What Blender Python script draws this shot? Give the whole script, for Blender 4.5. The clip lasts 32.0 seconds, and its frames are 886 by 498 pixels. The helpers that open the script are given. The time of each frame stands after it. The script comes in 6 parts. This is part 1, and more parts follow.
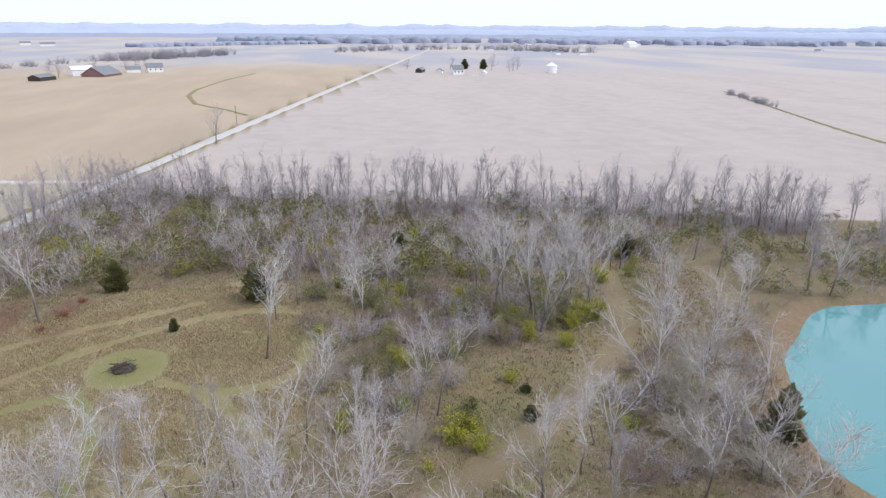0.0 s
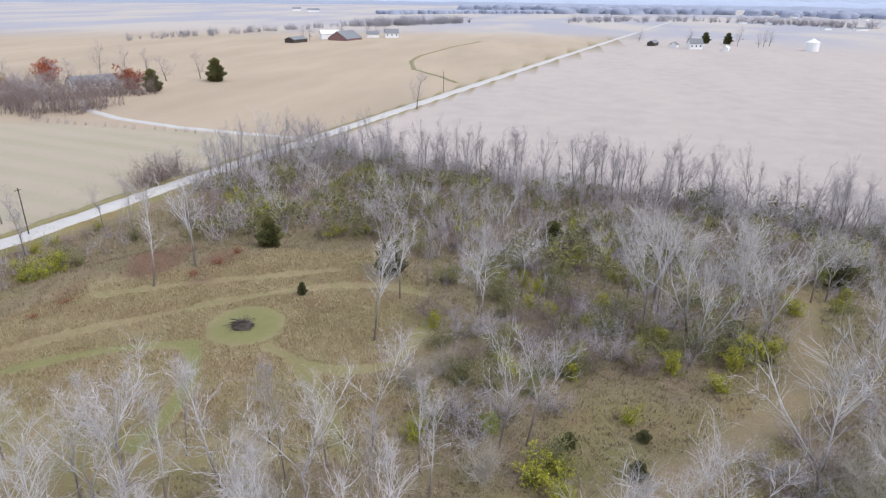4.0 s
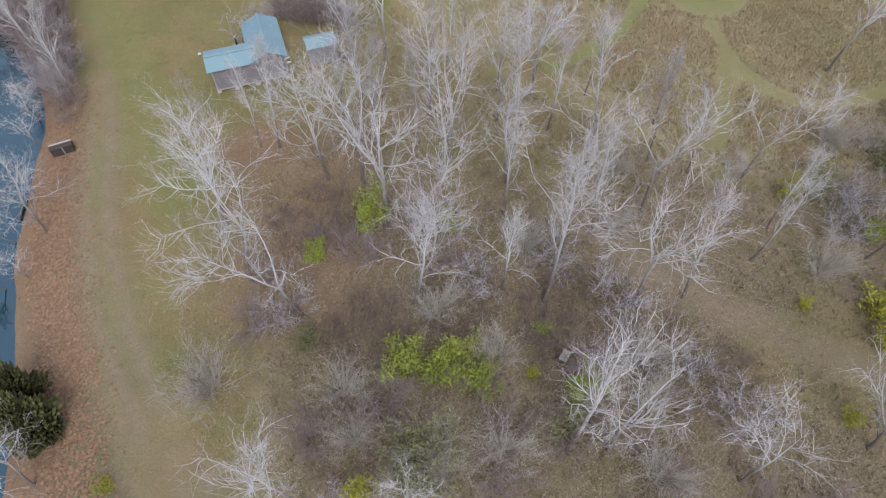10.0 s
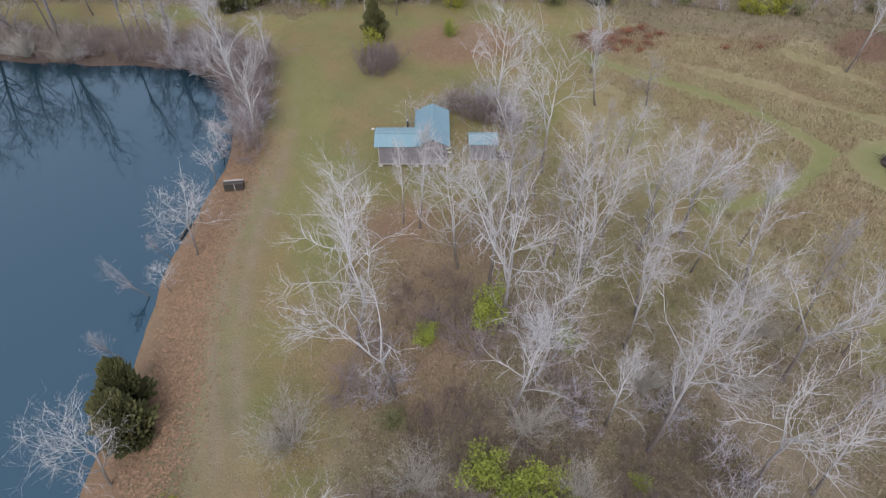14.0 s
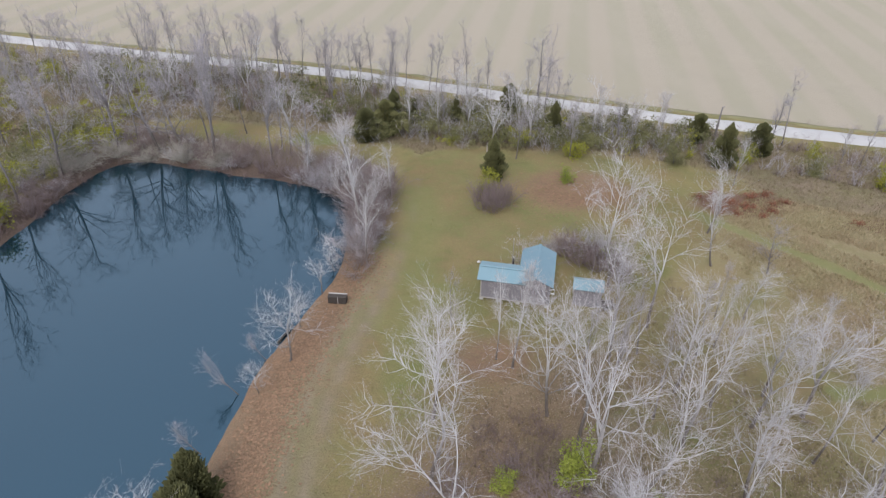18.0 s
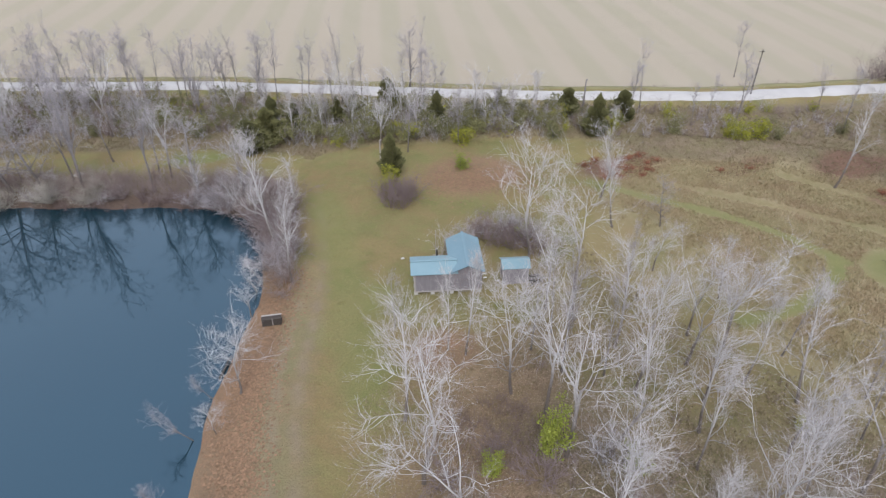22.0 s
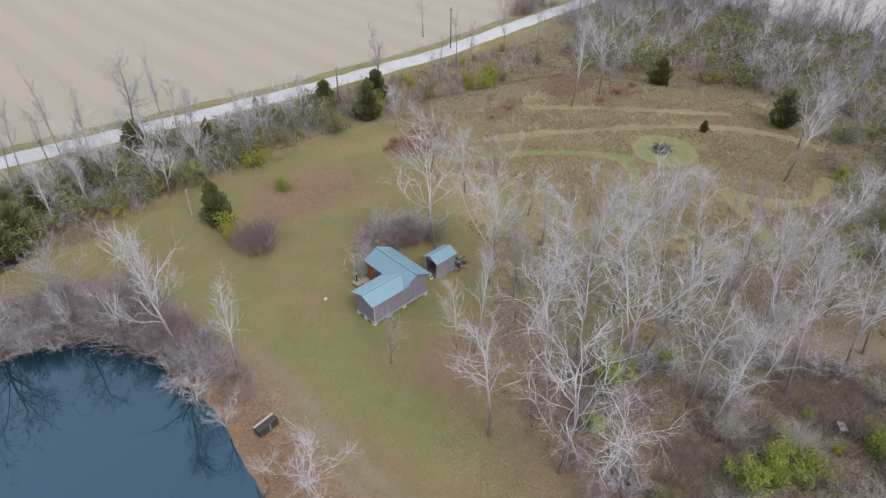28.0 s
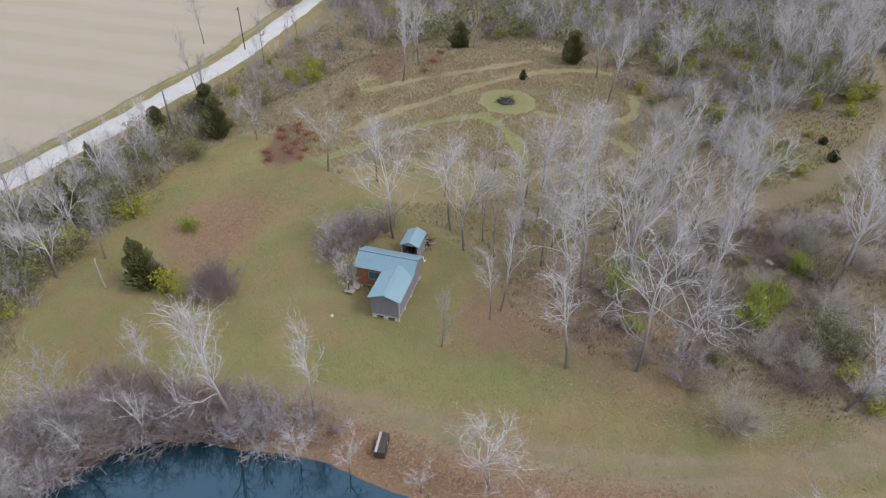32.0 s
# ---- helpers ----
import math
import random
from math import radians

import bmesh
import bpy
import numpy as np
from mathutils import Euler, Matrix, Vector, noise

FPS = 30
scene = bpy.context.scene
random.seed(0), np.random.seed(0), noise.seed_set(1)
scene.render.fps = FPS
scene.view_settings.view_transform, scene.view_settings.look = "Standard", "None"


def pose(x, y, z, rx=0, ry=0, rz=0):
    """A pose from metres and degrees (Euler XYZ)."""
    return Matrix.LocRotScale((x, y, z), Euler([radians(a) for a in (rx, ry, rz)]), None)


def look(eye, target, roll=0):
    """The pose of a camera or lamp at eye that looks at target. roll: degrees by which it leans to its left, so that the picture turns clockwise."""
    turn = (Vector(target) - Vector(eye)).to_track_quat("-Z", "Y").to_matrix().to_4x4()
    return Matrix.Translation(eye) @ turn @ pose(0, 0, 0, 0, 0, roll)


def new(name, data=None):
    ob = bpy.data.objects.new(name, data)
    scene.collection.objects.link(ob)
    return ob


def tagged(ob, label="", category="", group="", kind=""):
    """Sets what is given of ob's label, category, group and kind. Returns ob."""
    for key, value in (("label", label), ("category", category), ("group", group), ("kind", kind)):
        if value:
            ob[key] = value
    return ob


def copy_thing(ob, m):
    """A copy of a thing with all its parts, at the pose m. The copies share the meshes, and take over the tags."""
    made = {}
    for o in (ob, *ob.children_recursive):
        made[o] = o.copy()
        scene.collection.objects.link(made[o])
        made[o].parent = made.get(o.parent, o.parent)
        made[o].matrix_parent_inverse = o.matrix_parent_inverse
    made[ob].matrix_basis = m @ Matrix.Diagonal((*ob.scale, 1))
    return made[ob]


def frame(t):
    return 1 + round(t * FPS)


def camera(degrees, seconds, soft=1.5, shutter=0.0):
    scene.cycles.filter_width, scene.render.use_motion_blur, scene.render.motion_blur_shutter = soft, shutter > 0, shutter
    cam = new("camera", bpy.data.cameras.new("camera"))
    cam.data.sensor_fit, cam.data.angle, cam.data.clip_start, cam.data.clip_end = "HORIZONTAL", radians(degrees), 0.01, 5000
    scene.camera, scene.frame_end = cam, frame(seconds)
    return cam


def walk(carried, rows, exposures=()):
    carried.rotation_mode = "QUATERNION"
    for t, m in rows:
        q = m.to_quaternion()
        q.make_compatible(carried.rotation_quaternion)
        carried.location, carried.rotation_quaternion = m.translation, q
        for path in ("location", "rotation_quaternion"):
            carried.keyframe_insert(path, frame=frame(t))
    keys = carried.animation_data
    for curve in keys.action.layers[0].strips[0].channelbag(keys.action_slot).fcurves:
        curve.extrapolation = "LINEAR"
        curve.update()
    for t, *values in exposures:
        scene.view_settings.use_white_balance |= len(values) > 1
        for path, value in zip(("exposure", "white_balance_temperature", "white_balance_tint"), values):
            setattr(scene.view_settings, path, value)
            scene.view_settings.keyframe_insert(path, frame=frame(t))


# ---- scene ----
cam = camera(70.22, 32.0, soft=1.25, shutter=0.25)

# seconds, place, turn to the left from north, pitch and roll in degrees
FLIGHT = [
    (0.0, -22.48, -40.01, 34.78, -100.39, -19.40, 0.38),
    (0.5, -21.12, -41.59, 34.67, -96.68, -19.41, 0.31),
    (1.0, -19.82, -43.02, 34.53, -92.17, -19.35, 0.37),
    (1.5, -18.55, -44.34, 34.42, -87.82, -19.36, 0.48),
    (2.0, -17.33, -45.66, 34.29, -84.10, -19.31, 0.46),
    (2.5, -16.18, -46.89, 34.24, -81.45, -19.25, 0.40),
    (4.5, -13.72, -49.61, 33.91, -79.40, -24.22, 0.81),
    (5.0, -13.16, -50.06, 34.34, -78.51, -27.92, 0.32),
    (5.5, -12.42, -50.42, 35.08, -77.36, -32.00, -0.21),
    (6.0, -12.22, -50.60, 35.53, -76.48, -35.68, -0.49),
    (6.5, -12.23, -50.66, 35.91, -74.27, -39.12, -0.73),
    (7.0, -12.26, -50.61, 36.24, -68.53, -42.39, -0.57),
    (7.5, -12.25, -50.64, 36.66, -60.71, -45.66, -0.34),
    (8.0, -12.02, -50.92, 36.84, -52.53, -48.74, -0.38),
    (8.5, -11.86, -51.28, 36.91, -44.94, -51.54, -0.72),
    (9.0, -11.92, -51.45, 36.95, -38.74, -54.15, -0.46),
    (9.5, -11.87, -51.34, 37.03, -34.80, -54.75, -0.13),
    (10.0, -11.77, -51.14, 37.11, -33.30, -54.96, -0.13),
    (10.5, -11.67, -51.03, 37.16, -31.73, -55.03, -0.00),
    (11.0, -11.68, -50.95, 37.07, -25.99, -54.87, 0.60),
    (11.5, -11.62, -50.96, 36.98, -21.85, -54.68, 0.94),
    (12.0, -11.61, -50.93, 36.94, -20.49, -54.65, 1.03),
    (12.5, -11.60, -50.87, 36.97, -19.38, -54.24, 1.11),
    (13.0, -11.56, -50.77, 37.00, -18.30, -52.31, 1.13),
    (13.5, -11.50, -50.77, 36.88, -17.02, -49.17, 0.89),
    (14.0, -11.36, -50.83, 36.74, -15.64, -45.93, 0.40),
    (14.5, -11.48, -50.72, 36.62, -14.77, -42.80, 0.40),
    (15.0, -11.38, -50.76, 36.63, -13.64, -39.68, 0.26),
    (15.5, -11.11, -50.78, 36.69, -12.36, -36.66, 0.07),
    (17.5, -11.27, -50.52, 36.26, -5.74, -33.77, 0.60),
    (18.0, -11.26, -50.43, 36.20, -3.93, -33.70, 0.71),
    (18.5, -11.39, -50.34, 36.18, -2.95, -33.71, 0.81),
    (19.0, -11.67, -50.25, 36.12, -2.02, -33.68, 0.91),
    (19.5, -12.20, -50.14, 36.09, -1.04, -33.67, 0.99),
    (20.0, -12.97, -49.96, 36.19, -0.61, -33.77, 1.07),
    (20.5, -13.89, -49.76, 36.30, -0.65, -33.87, 1.07),
    (21.0, -14.89, -49.64, 36.36, -3.19, -33.88, 0.89),
    (21.5, -15.92, -49.62, 36.52, -11.21, -34.04, 0.25),
    (22.0, -17.31, -49.29, 36.84, -19.15, -34.42, -0.04),
    (22.5, -18.56, -48.84, 37.17, -23.14, -34.75, -0.23),
    (23.0, -19.88, -48.13, 37.45, -25.50, -35.01, -0.33),
    (23.5, -21.33, -47.15, 37.73, -27.38, -35.26, -0.38),
    (24.0, -22.94, -45.87, 37.89, -28.41, -35.42, -0.32),
    (24.5, -24.68, -44.42, 37.99, -29.76, -35.51, -0.23),
    (25.0, -26.44, -42.82, 37.96, -33.14, -35.57, -0.10),
    (25.5, -28.35, -41.16, 38.00, -38.81, -35.70, -0.08),
    (26.0, -30.29, -39.28, 38.21, -45.48, -35.97, -0.02),
    (26.5, -32.07, -37.25, 38.27, -49.70, -36.06, 0.13),
    (28.5, -37.79, -27.99, 38.13, -61.51, -36.19, 0.57),
    (29.0, -38.95, -24.93, 37.71, -63.42, -36.08, 0.73),
    (29.5, -39.90, -21.93, 37.23, -65.91, -35.99, 0.82),
    (30.0, -40.83, -19.14, 36.95, -69.09, -35.96, 0.88),
    (30.5, -41.77, -16.60, 36.97, -74.52, -36.08, 0.72),
    (31.0, -42.72, -14.00, 37.35, -81.60, -36.46, 0.64),
    (31.5, -43.84, -11.40, 38.04, -87.45, -36.87, 0.49),
    (32.0, -44.93, -8.78, 38.64, -89.71, -37.17, 0.79),
]


def flown(x, y, z, turn, pitch, roll):
    return pose(x, y, z, 0, 0, turn) @ pose(0, 0, 0, 90 + pitch, 0, 0) @ pose(0, 0, 0, 0, 0, roll)


walk(cam, [(r[0], flown(*r[1:])) for r in FLIGHT],
     [(0, 0.48), (4, 0.47), (5, 0.44), (6, 0.28), (7, 0.10), (8, 0.13), (9, 0.28), (11, 0.38), (13, 0.30), (15, 0.28), (18, 0.36), (21, 0.42), (23, 0.46), (25, 0.44), (26, 0.38), (30, 0.36), (32, 0.36)])

# ---- light: bright overcast sky ----
SUN_ELEV, SUN_TURN = radians(48), radians(200)
world = bpy.data.worlds.new("sky")
scene.world = world
world.use_nodes = True
wn, wl = world.node_tree.nodes, world.node_tree.links
sky = wn.new("ShaderNodeTexSky")
sky.sky_type = "NISHITA"
sky.sun_disc = False
sky.sun_elevation, sky.sun_rotation = SUN_ELEV, SUN_TURN
sky.air_density, sky.dust_density, sky.ozone_density = 1.0, 4.0, 1.0
veil = wn.new("ShaderNodeMix")
veil.data_type = "RGBA"
veil.inputs["Factor"].default_value = 0.9
veil.inputs["B"].default_value = (8.02, 8.72, 10.4, 1)
wl.new(sky.outputs["Color"], veil.inputs["A"])
wl.new(veil.outputs["Result"], wn["Background"].inputs["Color"])
wn["Background"].inputs["Strength"].default_value = 0.094
sun_data = bpy.data.lights.new("sun", "SUN")
sun_data.energy, sun_data.angle, sun_data.color = 1.65, radians(25), (1.0, 0.985, 0.98)
sun = new("sun", sun_data)
sun.matrix_world = look((0, 0, 0), (-math.sin(SUN_TURN) * math.cos(SUN_ELEV), -math.cos(SUN_TURN) * math.cos(SUN_ELEV), -math.sin(SUN_ELEV)))
scene.view_settings.exposure = 0.38

# ---- materials ----


class Nodes:
    """Short forms for building a node material."""

    def __init__(self, name):
        self.mat = bpy.data.materials.new(name)
        self.mat.use_nodes = True
        self.n, self.l = self.mat.node_tree.nodes, self.mat.node_tree.links
        self.bsdf = self.n["Principled BSDF"]
        self.coord = self.n.new("ShaderNodeTexCoord")

    def put(self, socket, value):
        if isinstance(value, bpy.types.NodeSocket):
            self.l.new(value, socket)
        elif isinstance(value, (tuple, list)) and len(value) == 3 and socket.type == "RGBA":
            socket.default_value = (*value, 1)
        else:
            socket.default_value = value

    def noise(self, scale, detail=4, rough=0.6, stretch=(1, 1, 1), kind="Object", turn=0.0):
        m = self.n.new("ShaderNodeMapping")
        m.inputs["Scale"].default_value = stretch
        m.inputs["Rotation"].default_value = (0, 0, radians(turn))
        self.l.new(self.coord.outputs[kind], m.inputs["Vector"])
        t = self.n.new("ShaderNodeTexNoise")
        self.l.new(m.outputs["Vector"], t.inputs["Vector"])
        t.inputs["Scale"].default_value, t.inputs["Detail"].default_value, t.inputs["Roughness"].default_value = scale, detail, rough
        return t.outputs["Fac"]

    def wave(self, scale, turn, distort=2.0, kind="Object", dscale=0.4):
        m = self.n.new("ShaderNodeMapping")
        m.inputs["Rotation"].default_value = (0, 0, radians(turn))
        self.l.new(self.coord.outputs[kind], m.inputs["Vector"])
        t = self.n.new("ShaderNodeTexWave")
        self.l.new(m.outputs["Vector"], t.inputs["Vector"])
        t.inputs["Scale"].default_value, t.inputs["Distortion"].default_value = scale, distort
        t.inputs["Detail"].default_value, t.inputs["Detail Scale"].default_value = 2, dscale
        return t.outputs["Fac"]

    def ramp(self, fac, lo, hi):
        r = self.n.new("ShaderNodeMapRange")
        r.inputs["From Min"].default_value, r.inputs["From Max"].default_value = lo, hi
        self.l.new(fac, r.inputs["Value"])
        return r.outputs["Result"]

    def mix(self, fac, a, b):
        m = self.n.new("ShaderNodeMix")
        m.data_type = "RGBA"
        self.put(m.inputs["Factor"], fac)
        self.put(m.inputs["A"], a)
        self.put(m.inputs["B"], b)
        return m.outputs["Result"]

    def math(self, op, a, b):
        m = self.n.new("ShaderNodeMath")
        m.operation = op
        self.put(m.inputs[0], a)
        self.put(m.inputs[1], b)
        m.use_clamp = True
        return m.outputs["Value"]

    def attr(self, name):
        a = self.n.new("ShaderNodeAttribute")
        a.attribute_name = name
        return a.outputs["Fac"]

    def vary(self):
        return self.n.new("ShaderNodeObjectInfo").outputs["Random"]

    def island(self):
        return self.n.new("ShaderNodeNewGeometry").outputs["Random Per Island"]

    def done(self, colour, rough=0.85, bump=None, strength=0.3, distance=0.05, metal=0.0, spec=0.3):
        self.put(self.bsdf.inputs["Base Color"], colour)
        self.put(self.bsdf.inputs["Roughness"], rough)
        self.put(self.bsdf.inputs["Metallic"], metal)
        self.put(self.bsdf.inputs["Specular IOR Level"], spec)
        if bump is not None:
            b = self.n.new("ShaderNodeBump")
            b.inputs["Strength"].default_value, b.inputs["Distance"].default_value = strength, distance
            self.l.new(bump, b.inputs["Height"])
            self.l.new(b.outputs["Normal"], self.bsdf.inputs["Normal"])
        return self.mat


def surface(name, a, b, scale=3.0, rough=0.85, fine=25.0, bump=0.3, distance=0.03, metal=0.0, spread=0.0, stretch=(1, 1, 1), spec=0.3):
    """Two colours mixed at two scales, with a little relief; spread lightens or darkens whole pieces at random."""
    k = Nodes(name)
    big, small = k.noise(scale, 4, 0.6, stretch), k.noise(fine, 3, 0.6, stretch)
    both = k.ramp(k.math("ADD", k.math("MULTIPLY", big, 0.65), k.math("MULTIPLY", small, 0.35)), 0.3, 0.7)
    col = k.mix(both, a, b)
    if spread:
        dark = tuple(c * (1 - spread) for c in a)
        col = k.mix(k.math("MULTIPLY", k.vary(), 0.7), col, dark)
    return k.done(col, rough, small, bump, distance, metal, spec)


def foliage(name, dark, light, spread=0.5):
    """Leaves: every leaf of its own tone, the clumps drifting from dark to light."""
    k = Nodes(name)
    col = k.mix(k.island(), dark, light)
    col = k.mix(k.ramp(k.noise(0.9, 3), 0.35, 0.7), col, light)
    col = k.mix(k.math("MULTIPLY", k.vary(), spread), col, dark)
    return k.done(col, 0.8, spec=0.2)


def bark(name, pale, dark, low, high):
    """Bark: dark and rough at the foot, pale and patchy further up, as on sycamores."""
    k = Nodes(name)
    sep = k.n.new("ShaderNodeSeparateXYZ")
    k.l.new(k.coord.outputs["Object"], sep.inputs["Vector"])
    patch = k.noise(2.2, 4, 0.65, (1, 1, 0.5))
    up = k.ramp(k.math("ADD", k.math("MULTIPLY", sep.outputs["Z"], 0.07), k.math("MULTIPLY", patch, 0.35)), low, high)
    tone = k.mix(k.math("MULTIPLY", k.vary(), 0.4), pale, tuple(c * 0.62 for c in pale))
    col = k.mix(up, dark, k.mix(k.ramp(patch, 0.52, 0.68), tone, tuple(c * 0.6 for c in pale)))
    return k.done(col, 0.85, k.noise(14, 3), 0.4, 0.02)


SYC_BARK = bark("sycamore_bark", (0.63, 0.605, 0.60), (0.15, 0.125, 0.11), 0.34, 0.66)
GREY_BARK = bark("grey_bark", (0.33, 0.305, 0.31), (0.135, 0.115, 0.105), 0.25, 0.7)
SYC_TWIG = surface("sycamore_twigs", (0.53, 0.49, 0.475), (0.385, 0.345, 0.335), 0.6, spread=0.25)
GREY_TWIG = surface("grey_twigs", (0.47, 0.43, 0.445), (0.335, 0.30, 0.31), 0.6, spread=0.3)
MAUVE_TWIG = surface("mauve_twigs", (0.285, 0.22, 0.21), (0.185, 0.14, 0.132), 0.6, spread=0.3)
BRAMBLE_TWIG = surface("bramble_twigs", (0.25, 0.18, 0.17), (0.145, 0.105, 0.098), 0.5, spread=0.3)
YELLOW_LEAF = foliage("yellow_green_leaves", (0.16, 0.17, 0.03), (0.39, 0.37, 0.05))
OLIVE_LEAF = foliage("olive_leaves", (0.115, 0.115, 0.055), (0.225, 0.215, 0.095))
LIME_LEAF = foliage("lime_leaves", (0.14, 0.17, 0.035), (0.34, 0.37, 0.07))
CEDAR_LEAF = foliage("cedar_needles", (0.055, 0.06, 0.028), (0.165, 0.155, 0.062))
RUST_LEAF = foliage("rust_leaves", (0.17, 0.07, 0.04), (0.30, 0.13, 0.08))
ROSE_TWIG = surface("rose_twigs", (0.36, 0.285, 0.26), (0.22, 0.165, 0.15), 0.6, spread=0.4)
TAN_TWIG = surface("tan_twigs", (0.44, 0.40, 0.345), (0.30, 0.27, 0.225), 0.6, spread=0.2)
LICHEN_TWIG = surface("lichen_twigs", (0.31, 0.31, 0.26), (0.21, 0.21, 0.175), 0.6, spread=0.2)
GRAVEL = surface("gravel", (0.50, 0.48, 0.465), (0.41, 0.39, 0.375), 0.4, 0.95, 30, 0.5, 0.02)
BRUSH = surface("brushwood", (0.12, 0.10, 0.085), (0.055, 0.045, 0.04), 2, 0.95, 20, spread=0.3)
ROOF = surface("teal_roof_metal", (0.135, 0.225, 0.27), (0.165, 0.26, 0.305), 0.5, 0.42, 12, 0.05, 0.004, 0.0, spec=0.5)
ROOF_PALE = surface("faded_teal_roof", (0.17, 0.275, 0.315), (0.205, 0.31, 0.35), 0.5, 0.42, 12, 0.05, 0.004, spec=0.5)
CEDAR_WALL = surface("brown_wood_siding", (0.30, 0.13, 0.065), (0.19, 0.08, 0.04), 1.5, 0.7, 14, 0.3, 0.01, spread=0.3, stretch=(1, 1, 6))
GREY_WALL = surface("weathered_grey_siding", (0.27, 0.25, 0.27), (0.175, 0.16, 0.175), 1.5, 0.85, 14, 0.3, 0.01, spread=0.25, stretch=(6, 6, 1))
VERGE = surface("rough_verge_grass", (0.25, 0.225, 0.115), (0.17, 0.155, 0.08), 0.3, 0.95, 6, 0.6, 0.1)
TRIM = surface("white_trim", (0.72, 0.71, 0.69), (0.6, 0.59, 0.57), 2, 0.6)
CONCRETE = surface("concrete_block", (0.52, 0.50, 0.47), (0.40, 0.385, 0.365), 4, 0.95)
DECKING = surface("grey_decking", (0.38, 0.33, 0.26), (0.27, 0.23, 0.18), 3, 0.85, 20, spread=0.3)
DARK_WOOD = surface("dark_wet_wood", (0.085, 0.07, 0.06), (0.05, 0.042, 0.037), 3, 0.85, 20, spread=0.3)
PLANK = surface("pale_weathered_plank", (0.47, 0.43, 0.40), (0.34, 0.31, 0.285), 3, 0.85, 20, spread=0.3)
BLACK = surface("black_plastic", (0.025, 0.025, 0.027), (0.04, 0.04, 0.042), 3, 0.5)
RED_PAINT = surface("red_barn_paint", (0.26, 0.15, 0.145), (0.21, 0.12, 0.115), 0.5, 0.8)
WHITE_PAINT = surface("white_paint", (0.8, 0.8, 0.8), (0.7, 0.7, 0.71), 0.3, 0.6)
SLATE = surface("grey_roofing", (0.22, 0.23, 0.25), (0.16, 0.165, 0.18), 0.6, 0.8)
STONE = surface("pale_stone", (0.58, 0.56, 0.54), (0.42, 0.40, 0.385), 3, 0.9)
# air haze is painted into the base colour of these two woods
HAZED_FAR_WOOD = surface("far_woods", (0.30, 0.33, 0.415), (0.25, 0.275, 0.35), 0.02, 0.95, 0.3)
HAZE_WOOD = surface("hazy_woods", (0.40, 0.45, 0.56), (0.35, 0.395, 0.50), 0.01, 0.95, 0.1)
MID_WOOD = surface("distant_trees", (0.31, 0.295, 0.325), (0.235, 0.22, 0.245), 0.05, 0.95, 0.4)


def glass_material():
    k = Nodes("window_glass")
    return k.done((0.05, 0.09, 0.11), 0.08, spec=0.6)


def water_material():
    k = Nodes("pond_water")
    col = k.mix(k.ramp(k.noise(0.03, 3), 0.3, 0.7), (0.004, 0.018, 0.027), (0.006, 0.024, 0.035))
    k.bsdf.inputs["IOR"].default_value = 2.1
    k.bsdf.inputs["Specular Tint"].default_value = (0.50, 0.78, 1.0, 1)
    return k.done(col, 0.03, k.noise(3.0, 2), 0.02, 0.02, spec=0.5)


def turquoise_material():
    k = Nodes("turquoise_water")
    col = k.mix(k.ramp(k.noise(0.03, 3), 0.3, 0.7), (0.08, 0.235, 0.25), (0.105, 0.27, 0.28))
    k.bsdf.inputs["IOR"].default_value = 1.6
    return k.done(col, 0.04, k.noise(3.0, 2), 0.02, 0.02, spec=0.5)


GLASS, WATER, TURQUOISE = glass_material(), water_material(), turquoise_material()


